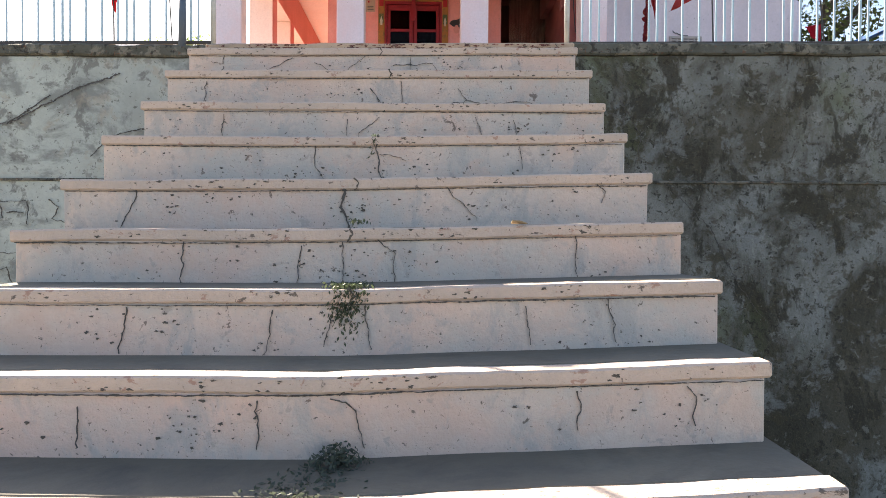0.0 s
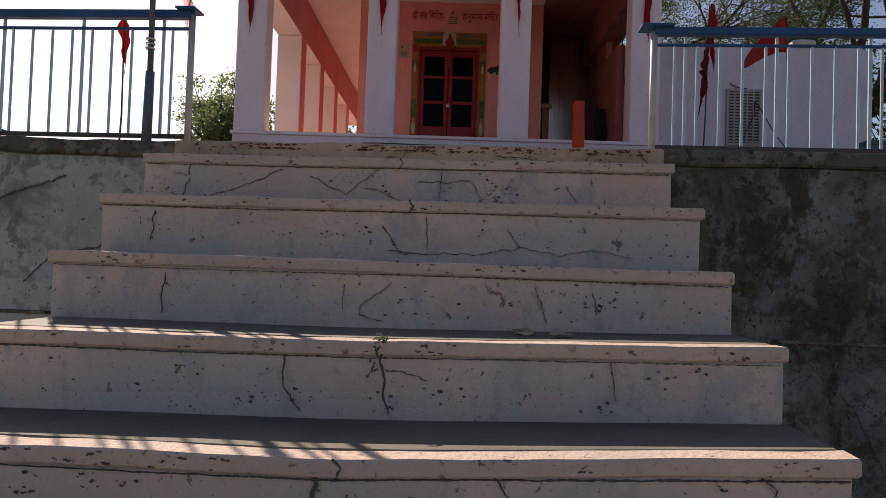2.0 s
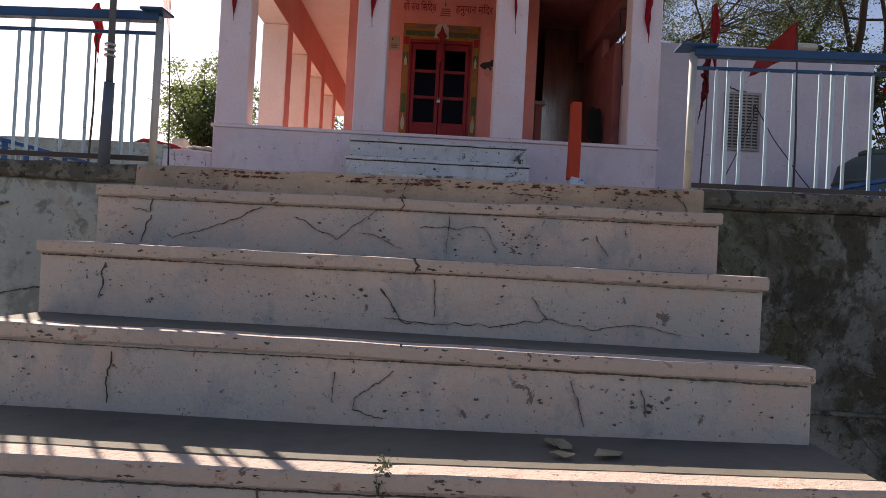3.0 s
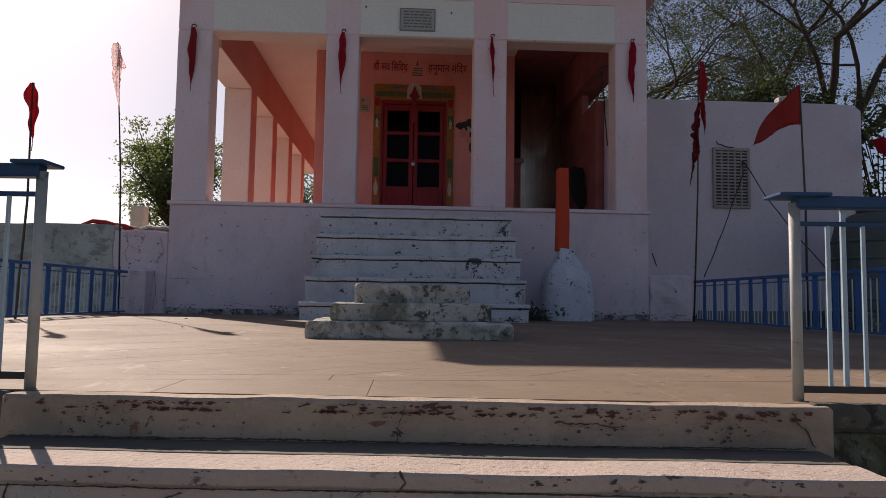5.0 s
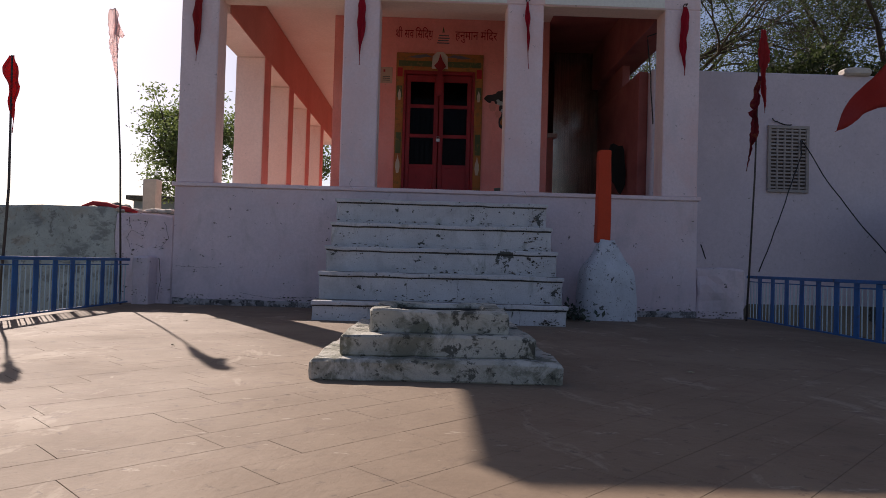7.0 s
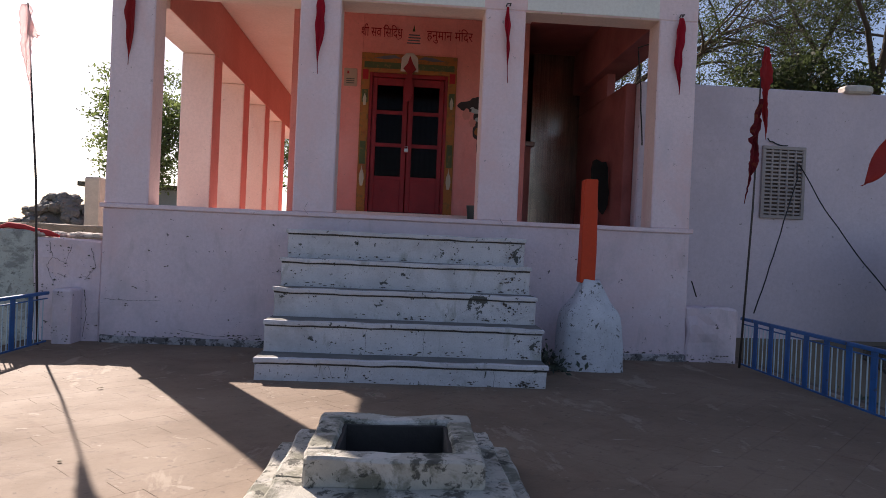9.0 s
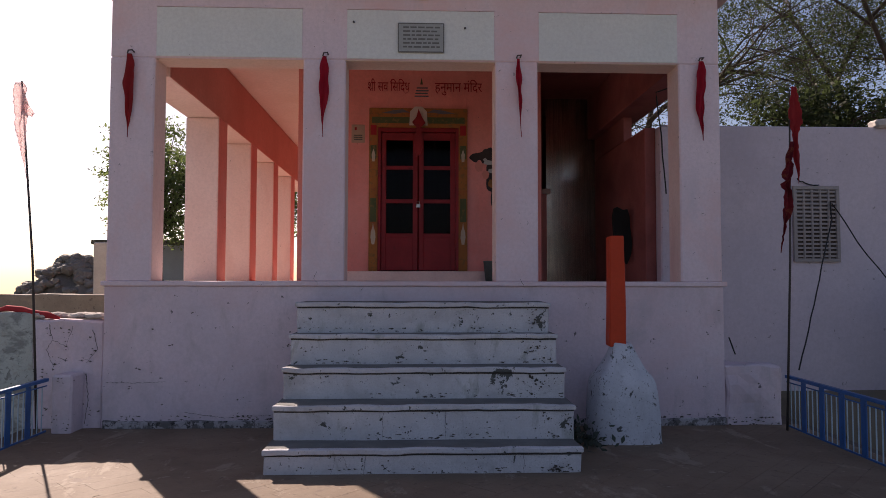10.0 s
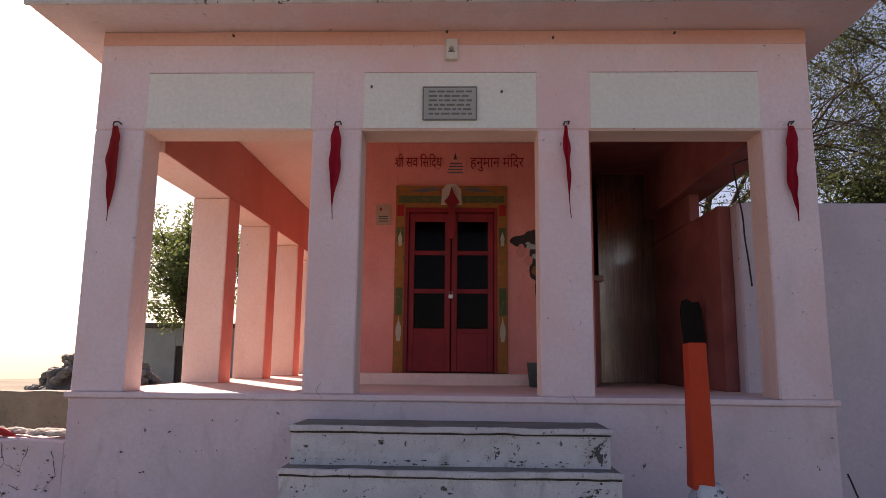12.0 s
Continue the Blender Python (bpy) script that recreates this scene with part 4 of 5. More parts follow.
for k, pts in ((0, [(-0.15, 0.15), (-0.18, 0.02)]), (0, [(0.08, 0.15), (0.07, 0.0)]), (0, [(1.33, 0.15), (1.33, 0.0)]), (0, [(-0.1, 0.17), (-0.06, 0.05)]), (1, [(0.2, 0.44), (0.2, 0.2)]), (1, [(0.72, 0.44), (0.72, 0.2)])):
    part("crack", crack(pts, 0.005, TS[k][0] - 0.007, 300 + k), M_INK, flight)


# ---- fire altar on the terrace ----
altar = thing("fire_altar", "stepped square cement fire altar, mossy, with a sooty pit", "altar", m=Matrix.Translation((0.495, 3.19, 0)))
part("lower_tier", box(-0.625, 0.625, -0.625, 0.625, -0.01, 0.105, 0.016, 0.014, 0.05), M_KUND, altar)
tier = bmesh.new()
for x0, x1, y0, y1 in ((-0.50, 0.50, -0.50, -0.25), (-0.50, 0.50, 0.25, 0.50), (-0.50, -0.25, -0.252, 0.252), (0.25, 0.50, -0.252, 0.252)):
    box(x0, x1, y0, y1, 0.10, 0.215, 0.012, 0.012, 0.05, into=tier)
part("middle_tier", tier, M_KUND, altar)
rim = bmesh.new()
for x0, x1, y0, y1 in ((-0.37, 0.37, -0.37, -0.25), (-0.37, 0.37, 0.25, 0.37), (-0.37, -0.25, -0.252, 0.252), (0.25, 0.37, -0.252, 0.252)):
    box(x0, x1, y0, y1, 0.205, 0.335, 0.012, 0.012, 0.04, into=rim)
part("rim", rim, M_KUND, altar)
pit = bmesh.new()
box(-0.25, 0.25, -0.25, 0.25, 0.10, 0.122, 0.002, into=pit)
for x0, x1, y0, y1 in ((-0.248, 0.248, -0.256, -0.236), (-0.248, 0.248, 0.236, 0.256), (-0.256, -0.236, -0.236, 0.236), (0.236, 0.256, -0.236, 0.236)):
    box(x0, x1, y0, y1, 0.118, 0.312, 0.004, 0.004, 0.06, into=pit)
part("pit", pit, M_SOOT_SHADE, altar, "sooty lining of the pit")


# ---- door ----
def make_door():
    door = tagged(new("door_1"), "closed maroon double door with dark panes in a painted border", "door", kind="structure")
    door.matrix_world = Matrix.Translation((0.487, DY, 0))
    z0, z1 = 1.645, 3.69
    for s in (-1, 1):
        x0, x1 = sorted((s * 0.575, s * 0.70))
        fr = part("border", box(x0, x1, -0.03, 0.05, z0, z1 + 0.12, 0.006), M_OCHRE, door, "ochre painted border")
        for zz, h, mt in ((1.78, 0.16, M_OCHRE), (2.18, 0.42, M_GREENP), (2.72, 0.20, M_OCHRE), (3.08, 0.24, M_GREENP), (3.42, 0.18, M_REDP)):
            part("painted_field", box(x0 + 0.02, x1 - 0.02, -0.034, -0.028, zz + 0.16, zz + 0.16 + h * 0.8, 0.002), mt, fr)
        c = s * 0.637
        part("painted_pot", prism([(c - 0.018, 2.02), (c + 0.018, 2.02), (c + 0.036, 2.12), (c + 0.03, 2.2), (c + 0.010, 2.26), (c, 2.33), (c - 0.010, 2.26), (c - 0.03, 2.2), (c - 0.036, 2.12)], 0.004), M_IVORY, fr).location = (0, -0.038, 0)
        part("painted_pot", prism([(c - 0.018, 3.2), (c + 0.018, 3.2), (c + 0.026, 3.3), (c, 3.38), (c - 0.026, 3.3)], 0.004), M_IVORY, fr).location = (0, -0.038, 0)
    head = part("border_head", box(-0.70, 0.70, -0.032, 0.05, z1 + 0.0, z1 + 0.28, 0.006), M_OCHRE, door)
    part("painted_field", box(-0.66, 0.66, -0.037, -0.03, z1 + 0.06, z1 + 0.15, 0.002), M_GREENP, head)
    for s in (-1, 1):
        part("painted_bird", prism([(s * 0.12, 0.0), (s * 0.22, 0.045), (s * 0.36, 0.03), (s * 0.52, -0.01), (s * 0.34, -0.02), (s * 0.22, 0.0)], 0.004), M_BLUEP, head).location = (0, -0.038, z1 + 0.215)
    part("painted_niche", prism([(-0.13, 0), (0.13, 0), (0.12, 0.2), (0.05, 0.27), (-0.05, 0.27), (-0.12, 0.2)], 0.006), M_PALESTONE, head).location = (0, -0.044, z1 + 0.03)
    part("red_bow", prism([(-0.09, 0.05), (-0.03, 0.12), (0, 0.24), (0.05, 0.12), (0.10, 0.04), (0.04, -0.02), (0.06, -0.3), (0.02, -0.42), (-0.03, -0.44), (-0.06, -0.25), (-0.03, -0.02)], 0.03), M_DOOR, head, "dark red cloth tied over the door").location = (0, -0.08, z1 + 0.02)
    part("door_frame", box(-0.58, -0.53, -0.02, 0.09, z0, z1, 0.006), M_DOOR, door)
    part("door_frame", box(0.53, 0.58, -0.02, 0.09, z0, z1, 0.006), M_DOOR, door)
    part("door_frame", box(-0.53, 0.53, -0.02, 0.09, z1 - 0.06, z1, 0.006), M_DOOR, door)
    for s in (-1, 1):
        leaf = new("leaf")
        leaf.parent = door
        lo, hi = sorted((s * 0.006, s * 0.528))
        stile = mesh_of("stile", box(-0.035, 0.035, 0.01, 0.055, z0 + 0.01, z1 - 0.065, 0.006), M_DOOR)
        for x in (lo + 0.036, hi - 0.036):
            o = new("stile", stile)
            o.parent, o.location = leaf, (x, 0, 0)
        for z, h in ((z0 + 0.245, 0.47), (2.15, 0.06), (2.64, 0.055), (3.12, 0.055), (z1 - 0.12, 0.11)):
            part("cross_rail", box(lo + 0.07, hi - 0.07, 0.012, 0.053, z - h / 2, z + h / 2, 0.005), M_DOOR, leaf)
        for za, zb in ((2.18, 2.612), (2.668, 3.092), (3.148, z1 - 0.175)):
            pane = part("pane", box(lo + 0.068, hi - 0.068, 0.028, 0.034, za, zb, 0.001), M_GLASS, leaf, "dark glass pane")
            pane.visible_shadow = False
        for i in range(5):
            x = lo + 0.11 + i * (hi - lo - 0.22) / 4
            part("grille_bar", tube([(x, 0.07, 2.26), (x, 0.07, 3.52)], 0.006, 6), M_RUST, leaf)
    pleats = bmesh.new()
    rows = [[pleats.verts.new((-0.54 + 1.08 * i / 72, 0.135 + 0.016 * math.sin(i * 1.15) + 0.006 * math.sin(i * 0.37), z)) for i in range(73)] for z in (z0 + 0.02, 2.6, z1 - 0.02)]
    for a, b in zip(rows, rows[1:]):
        for i in range(72):
            pleats.faces.new((a[i], a[i + 1], b[i + 1], b[i]))
    bmesh.ops.solidify(pleats, geom=pleats.faces[:], thickness=0.003)
    part("curtain", pleats, M_CURTAIN, door, "dark red pleated curtain behind the glass", smooth=True)
    lock = part("latch", box(-0.03, 0.03, -0.012, 0.012, 2.545, 2.60, 0.006), M_STEEL, door, "bright steel padlock")
    part("shackle", tube([(-0.018, 0, 2.6), (-0.018, 0, 2.63), (0.018, 0, 2.63), (0.018, 0, 2.6)], 0.005, 6), M_STEEL, lock)


make_door()

# lettering over the door, in two halves beside a round emblem
for text, x, w, strokes in (("शी सव िसिदध", 0.06, 0.60, ([(-0.262, -0.045), (-0.235, -0.02)], [(0.018, 0.068), (0.035, 0.10), (0.055, 0.085)], [(0.225, -0.075), (0.25, -0.095), (0.28, -0.07)])),
                            ("हनुमान मंिदर", 1.06, 0.68, ())):
    word = lettering(text, 0.20, w)
    for k, pts in enumerate(strokes):
        add(word, crack(pts, 0.014, -0.003, 400 + k))
    solid("sign_lettering", word, M_REDP, "dark red painted Devanagari words on the pink wall", "sign", m=Matrix.Translation((x, DY - 0.004, 4.28)))
emblem = thing("wall_emblem", "small faded painted panel with lines of writing", "sign", m=Matrix.Translation((0.53, DY - 0.006, 4.22)))
part("field", box(-0.14, 0.14, 0, 0.005, -0.11, 0.12, 0.002), M_PINK, emblem)
for i in range(4):
    part("written_line", box(-0.10 + 0.01 * i, 0.10 - 0.012 * (i % 2), -0.004, 0.0, -0.08 + 0.04 * i, -0.062 + 0.04 * i, 0.001), M_BLUEP, emblem)
part("plume", prism([(-0.02, 0.1), (0.02, 0.1), (0.0, 0.2)], 0.004), M_GREENP, emblem)
notice = thing("notice_board", "small cream notice card fixed on the pink wall", "notice", m=Matrix.Translation((-0.37, DY - 0.012, 3.6)))
part("card", box(-0.095, 0.095, 0, 0.012, -0.13, 0.13, 0.003), M_CARD, notice)
for i in range(3):
    part("written_line", box(-0.06, 0.06, -0.004, 0.0, -0.09 + 0.03 * i, -0.078 + 0.03 * i, 0.001), M_INK, notice)
part("figure_mark", box(-0.05, -0.02, -0.004, 0.0, 0.05, 0.09, 0.001), M_REDP, notice)
mural = thing("wall_painting", "dark painted mural of plain shapes on the pink wall", "painting", m=Matrix.Translation((1.42, DY - 0.006, 3.0)))


def blot(cx, cz, rx, rz, seed, rough=0.35, n=26):
    """An uneven rounded patch of paint."""
    off = Vector((seed * 1.7, seed * 0.9, 0))
    ring = []
    for k in range(n):
        a = 2 * math.pi * k / n
        r = 1 + rough * noise.noise(Vector((1.6 * math.cos(a), 1.6 * math.sin(a), 0)) + off) + 0.4 * rough * noise.noise(Vector((5 * math.cos(a), 5 * math.sin(a), 3)) + off)
        ring.append((cx + rx * r * math.cos(a), cz + rz * r * math.sin(a)))
    return prism(ring, 0.003)


for k, (name, cx, cz, rx, rz, mat) in enumerate((
        ("dark_shape", -0.03, 0.27, 0.16, 0.085, M_MURAL), ("dark_shape", 0.09, 0.31, 0.11, 0.10, M_MURAL), ("dark_shape", 0.12, 0.02, 0.085, 0.24, M_MURAL), ("dark_shape", 0.15, -0.28, 0.05, 0.20, M_MURAL),
        ("rose_shape", -0.06, 0.14, 0.06, 0.085, M_REDBAND), ("rose_shape", 0.03, 0.02, 0.05, 0.06, M_REDBAND), ("grey_shape", 0.07, 0.20, 0.075, 0.035, M_STONE_PLQ),
        ("grey_shape", 0.11, 0.08, 0.05, 0.03, M_STONE_PLQ), ("ochre_shape", 0.10, -0.10, 0.035, 0.06, M_OCHRE), ("grey_shape", 0.02, 0.24, 0.03, 0.02, M_STONE_PLQ))):
    part(name, blot(cx, cz, rx, rz, 3 + k), mat, mural).location = (0, -0.0012 * k, 0)
solid("bucket", lathe([(0.09, 0), (0.12, 0.27), (0.125, 0.28), (0.11, 0.28)], 20, (1.50, 9.75, PORCH)), M_TANK, "dark metal bucket standing on the porch floor", "bucket", smooth=True)
solid("hanging_cloth", prism([(-0.10, 0.0), (-0.06, 0.02), (0.02, -0.02), (0.08, -0.01), (0.11, -0.10), (0.12, -0.28), (0.14, -0.45), (0.13, -0.62), (0.10, -0.70), (0.07, -0.76), (0.03, -0.72), (-0.03, -0.60), (-0.09, -0.52), (-0.11, -0.30), (-0.12, -0.12)], 0.06), M_BLACK, "ragged black cloth hanging on the pink side wall", "cloth", m=Matrix.Translation((3.26, 9.62, 2.50)))

# plaque and meter box on the front
plaque = thing("plaque", "grey marble plaque with engraved lines of writing", "plaque", m=Matrix.Translation((0.512, FY - 0.012, 4.085)))
part("slab", box(-0.24, 0.24, -0.014, 0.004, -0.16, 0.165, 0.006), M_STONE_PLQ, plaque)
rng = random.Random(5)
for i in range(6):
    x = -0.19
    while x < 0.17:
        w = rng.uniform(0.03, 0.08)
        part("engraved_word", box(x, min(x + w, 0.2), -0.017, -0.013, 0.105 - i * 0.042, 0.122 - i * 0.042, 0.001), M_GREYINK, plaque)
        x += w + 0.015
for x0, x1, z0, z1 in ((-0.245, 0.245, 0.150, 0.160), (-0.245, 0.245, -0.155, -0.145), (-0.245, -0.235, -0.145, 0.150), (0.235, 0.245, -0.145, 0.150)):
    part("border", box(x0, x1, -0.018, -0.013, z0, z1, 0.001), M_GREYINK, plaque)
for sx in (-0.225, 0.225):
    for sz in (-0.14, 0.14):
        part("screw", tube([(sx, -0.02, sz), (sx, -0.01, sz)], 0.008, 8), M_STEEL, plaque)
meter = thing("lamp_fitting", "small white switch box with a lamp holder", "lamp", m=Matrix.Translation((0.525, FY, 4.60)))
part("box_body", box(-0.055, 0.055, -0.05, 0.0, -0.10, 0.10, 0.008), M_WHITEP, meter)
part("bulb_holder", tube([(0, -0.05, 0.0), (0, -0.09, -0.01)], [0.022, 0.018], 10), M_STEEL, meter, smooth=True)
part("label_strip", box(-0.03, 0.03, -0.054, -0.049, -0.03, -0.022, 0.001), M_INK, meter)
rng = random.Random(9)
for i, (x, z) in enumerate(((1.45, 4.72), (-1.5, 4.75), (0.48, 4.78), (2.55, 4.76), (0.98, 4.2), (-0.2, 4.25))):
    solid("nail", tube([(x, FY - 0.03, z), (x, FY + 0.01, z)], 0.010, 8), M_RUST, "rusty nail in the limewashed front", "nail", group="nails in the front")


# ---- flags ----
def pennant(width, height, seed, lean=0.0, rag=0.0, tail=0.18):
    """A limp rumpled cloth pennant hung from its top: uneven edges, deep folds, and a thin twisted tail."""
    rng = random.Random(seed)
    bm = bmesh.new()
    rows, cols = 34, 10
    off = Vector((seed * 2.3, seed * 0.7, 0))
    g = []
    for r in range(rows + 1):
        f = r / rows
        full = 1 - tail
        swell = min(1.0, 0.45 + f * 4.0) * (max(0.0, 1 - (f / full) ** 3.0) if f < full else 0.0)
        left = width * swell * (0.55 + 0.55 * noise.noise(Vector((0, f * 4.2, 0)) + off)) + 0.004
        right = width * swell * (0.55 + 0.55 * noise.noise(Vector((9, f * 4.6, 0)) + off)) + 0.004
        mid = lean * f * height + 0.35 * width * noise.noise(Vector((4, f * 2.6, 1)) + off) * f
        if rag:
            left *= 1 - rag * rng.random() ** 2
            right *= 1 - rag * rng.random() ** 2
        row = []
        for c in range(cols + 1):
            u = c / cols
            x = mid - left + u * (left + right)
            y = 0.020 * math.sin(u * 9 + f * 5 + seed) * (0.3 + f) * swell + 0.012 * noise.noise(Vector((u * 4, f * 9, 2)) + off)
            row.append(bm.verts.new((x, y, -f * height)))
        g.append(row)
    for r in range(rows):
        for c in range(cols):
            bm.faces.new((g[r][c], g[r][c + 1], g[r + 1][c + 1], g[r + 1][c]))
    bmesh.ops.solidify(bm, geom=bm.faces[:], thickness=0.004)
    return bm


for i, x in enumerate((-2.52, -0.50, 1.545, 3.51)):
    f = thing("pennant", "limp crimson cloth pennant hung from a hook on a column", "flag", group="pennants on the columns", m=Matrix.Translation((x, FY - 0.045, 3.87)))
    part("cloth", pennant((0.088, 0.074, 0.056, 0.082)[i], (0.88, 0.86, 0.84, 0.86)[i], 20 + i, (0.0, -0.02, 0.05, 0.0)[i], 0.0, (0.10, 0.14, 0.24, 0.08)[i]), M_FLAGP if i == 0 else M_FLAG, f, smooth=True)
    part("hook", tube([(0.03, 0.05, 0.03), (0.03, -0.01, 0.035), (-0.01, -0.01, 0.03), (-0.02, 0.0, 0.0)], 0.008, 6), M_RUST, f)


def streamer(height, reach, drop, seed):
    """A triangular flag tied along its pole, its tip blown sideways and sagging."""
    rng = random.Random(seed)
    bm = bmesh.new()
    rows, cols = 8, 16
    ph = rng.uniform(0, 6)
    g = []
    for c in range(cols + 1):
        u = c / cols
        h = height * (1 - u) ** 0.8 + 0.006
        row = []
        for r in range(rows + 1):
            f = r / rows
            row.append(bm.verts.new((reach * u, 0.05 * math.sin(u * 7 + f * 2.5 + ph) * min(1, u * 3), -f * h - drop * u ** 1.3 + 0.01 * rng.random())))
        g.append(row)
    for c in range(cols):
        for r in range(rows):
            bm.faces.new((g[c][r], g[c + 1][r], g[c + 1][r + 1], g[c][r + 1]))
    bmesh.ops.solidify(bm, geom=bm.faces[:], thickness=0.004)
    return bm


def flagpole(base, top, flag_m, cloth, material, label, radius=0.013):
    f = thing("flagpole", label, "flagpole", m=Matrix.Translation(base))
    b, t = Vector(base), Vector(top)
    mid = (t - b) * 0.5 + Vector((0.025, 0.01, 0))
    part("pole", tube([(0, 0, 0), mid, t - b], [radius, radius * 0.85, radius * 0.6], 8), M_RUST, f, smooth=True)
    c = part("flag", cloth, material, f, "", smooth=True)
    c.matrix_local = Matrix.Translation(t - b) @ flag_m
    return f


faded = flagpole((-3.20, 7.28, 0), (-3.20, 6.86, 3.36), Matrix.Identity(4), streamer(0.34, 0.10, 0.30, 31), M_FLAGF, "thin dark flagpole with a glare-pale pink pennant tied to the railing")
part("hanging_end", pennant(0.085, 0.90, 41, 0.10, 0.35, 0.12), M_FLAGF, faded, "hanging end of the pennant, glare put into its pale colour", smooth=True).location = (-0.01, -0.45, 3.34)
flagpole((-3.20, 5.02, 0), (-3.16, 5.0, 2.25), Matrix.Identity(4), pennant(0.10, 0.66, 32, 0.04), M_FLAGP, "thin flagpole with a small dark red pennant by the railing")
ragged = flagpole((4.24, 7.32, 0), (4.36, 7.36, 3.52), Matrix.Translation((0.03, -0.02, 0.02)), pennant(0.115, 1.02, 33, 0.03, 0.3, 0.05), M_FLAGP, "flagpole with a long ragged crimson flag hanging limp")
tattered = part("tattered_end", pennant(0.105, 1.15, 38, -0.13, 0.75, 0.05), M_TATTER, ragged, "darker tattered lower end of the flag", smooth=True)
tattered.location = (0.09, -0.045, 2.95)
flagpole((4.40, 5.0, 0.0), (4.30, 4.88, 2.42), Matrix.Rotation(0.25, 4, "Z"), streamer(0.40, -0.60, 0.66, 34), M_FLAGR, "leaning flagpole with a drooping red flag")
flagpole((5.80, 4.7, -0.3), (5.46, 4.7, 3.15), Matrix.Identity(4), streamer(0.36, -0.20, 0.26, 35), M_ORANGE, "tall thin flagpole with a small bright orange flag", 0.012)
flagpole((8.0, 8.6, -0.3), (7.92, 8.6, 2.88), Matrix.Identity(4), streamer(0.34, -0.30, 0.05, 36), M_FLAG, "flagpole with a dark red flag near the trees", 0.014)

tall = thing("tall_pole", "tall dark iron pole tied to the front railing", "pole", m=Matrix.Translation((-0.65, 0.235, 0)))
part("sleeve", tube([(0, 0, -0.02), (0.004, 0, 0.30)], [0.022, 0.019], 10), M_SLATE, tall, smooth=True)
part("shaft", tube([(0.004, 0, 0.28), (-0.004, 0, 1.2), (-0.02, 0, 2.4)], [0.013, 0.011, 0.008], 10), M_SLATE, tall, smooth=True)
for z in (0.40, 0.42, 0.44):
    part("tie_wire", lathe([(0.019, -0.004), (0.021, 0), (0.019, 0.004)], 10, (0.0, 0, z)), M_STEEL, tall)

# vermilion post on its tapered whitewashed base
base = thing("votive_post", "vermilion square post on a tapered whitewashed cement base", "post", m=Matrix.Translation((2.50, 7.06, 0)))
bm = bmesh.new()
rings = []
for z, h in ((-0.01, 0.285), (0.06, 0.282), (0.25, 0.275), (0.45, 0.262), (0.54, 0.25), (0.60, 0.225), (0.68, 0.175), (0.78, 0.125), (0.88, 0.09), (0.91, 0.08)):
    ring = []
    for k in range(24):
        a = 2 * math.pi * k / 24
        r = h * (1.0 / max(abs(math.cos(a)), abs(math.sin(a)))) ** 0.55
        p = Vector((r * math.cos(a), r * math.sin(a), z))
        p = Vector((p.x * 1.2 - 0.03, p.y * 1.08, p.z))
        ring.append(bm.verts.new(p + 0.02 * noise.noise_vector(p * 6)))
    rings.append(ring)
for r0, r1 in zip(rings, rings[1:]):
    for k in range(24):
        bm.faces.new((r0[k], r0[(k + 1) % 24], r1[(k + 1) % 24], r1[k]))
bm.faces.new(rings[-1])
part("tapered_base", bm, M_VBASE, base, "flaking whitewashed base", smooth=True)
shaft = box(-0.165, 0.0, -0.075, 0.075, 0.88, 1.95, 0.012, 0.007, 0.1)
for v in shaft.verts:
    v.co.x = -0.0825 + (v.co.x + 0.0825) * (1.0 - 0.16 * (v.co.z - 0.88) / 1.07)
part("post_shaft", shaft, M_ORANGE, base, "vermilion painted shaft")

# pierced window, cables and tank by the annex
win = tagged(new("window_1"), "pierced concrete ventilation grille in the annex wall", "window", kind="structure")
win.matrix_world = Matrix.Translation((5.555, 8.95, 2.24))
# dark sheet paints the shade behind the grille; no opening is cut
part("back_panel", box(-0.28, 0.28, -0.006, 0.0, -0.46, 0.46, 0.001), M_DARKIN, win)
for x0, x1, z0, z1 in ((-0.30, 0.30, 0.44, 0.485), (-0.30, 0.30, -0.485, -0.44), (-0.30, -0.255, -0.44, 0.44), (0.255, 0.30, -0.44, 0.44)):
    part("window_frame", box(x0, x1, -0.04, 0.0, z0, z1, 0.004), M_GRILL, win)
lou = mesh_of("louvre", box(-0.255, 0.255, -0.03, -0.005, -0.013, 0.013, 0.003), M_GRILL)
for i in range(17):
    o = new("louvre", lou)
    o.parent, o.location = win, (0, 0, -0.41 + i * 0.0515)
mul = mesh_of("mullion", box(-0.012, 0.012, -0.034, -0.006, -0.44, 0.44, 0.003), M_GRILL)
for i in range(4):
    o = new("mullion", mul)
    o.parent, o.location = win, (-0.16 + i * 0.107, 0, 0)


def cable(points, sag, label):
    pts = []
    for a, b in zip(points, points[1:]):
        a, b = Vector(a), Vector(b)
        for i in range(12):
            f = i / 12
            p = a.lerp(b, f) - Vector((0, 0, sag * 4 * f * (1 - f)))
            pts.append(p + 0.012 * noise.noise_vector(p * 4))
    pts.append(Vector(points[-1]))
    return solid("cable", tube(pts, 0.008, 6), M_WIRE, label, "cable", smooth=True)


cable(((5.72, 8.9, 2.52), (5.70, 8.85, 2.3), (4.42, 7.4, 0.60)), 0.06, "black cable hanging from the grille to the railing")
cable(((5.74, 8.9, 2.5), (6.2, 8.4, 1.4), (6.6, 7.6, 0.42)), 0.04, "black cable running from the grille to the tank")
cable(((5.30, 8.9, 2.82), (5.38, 8.92, 2.78), (5.6, 8.93, 2.74)), 0.02, "short loose black wire end over the grille")
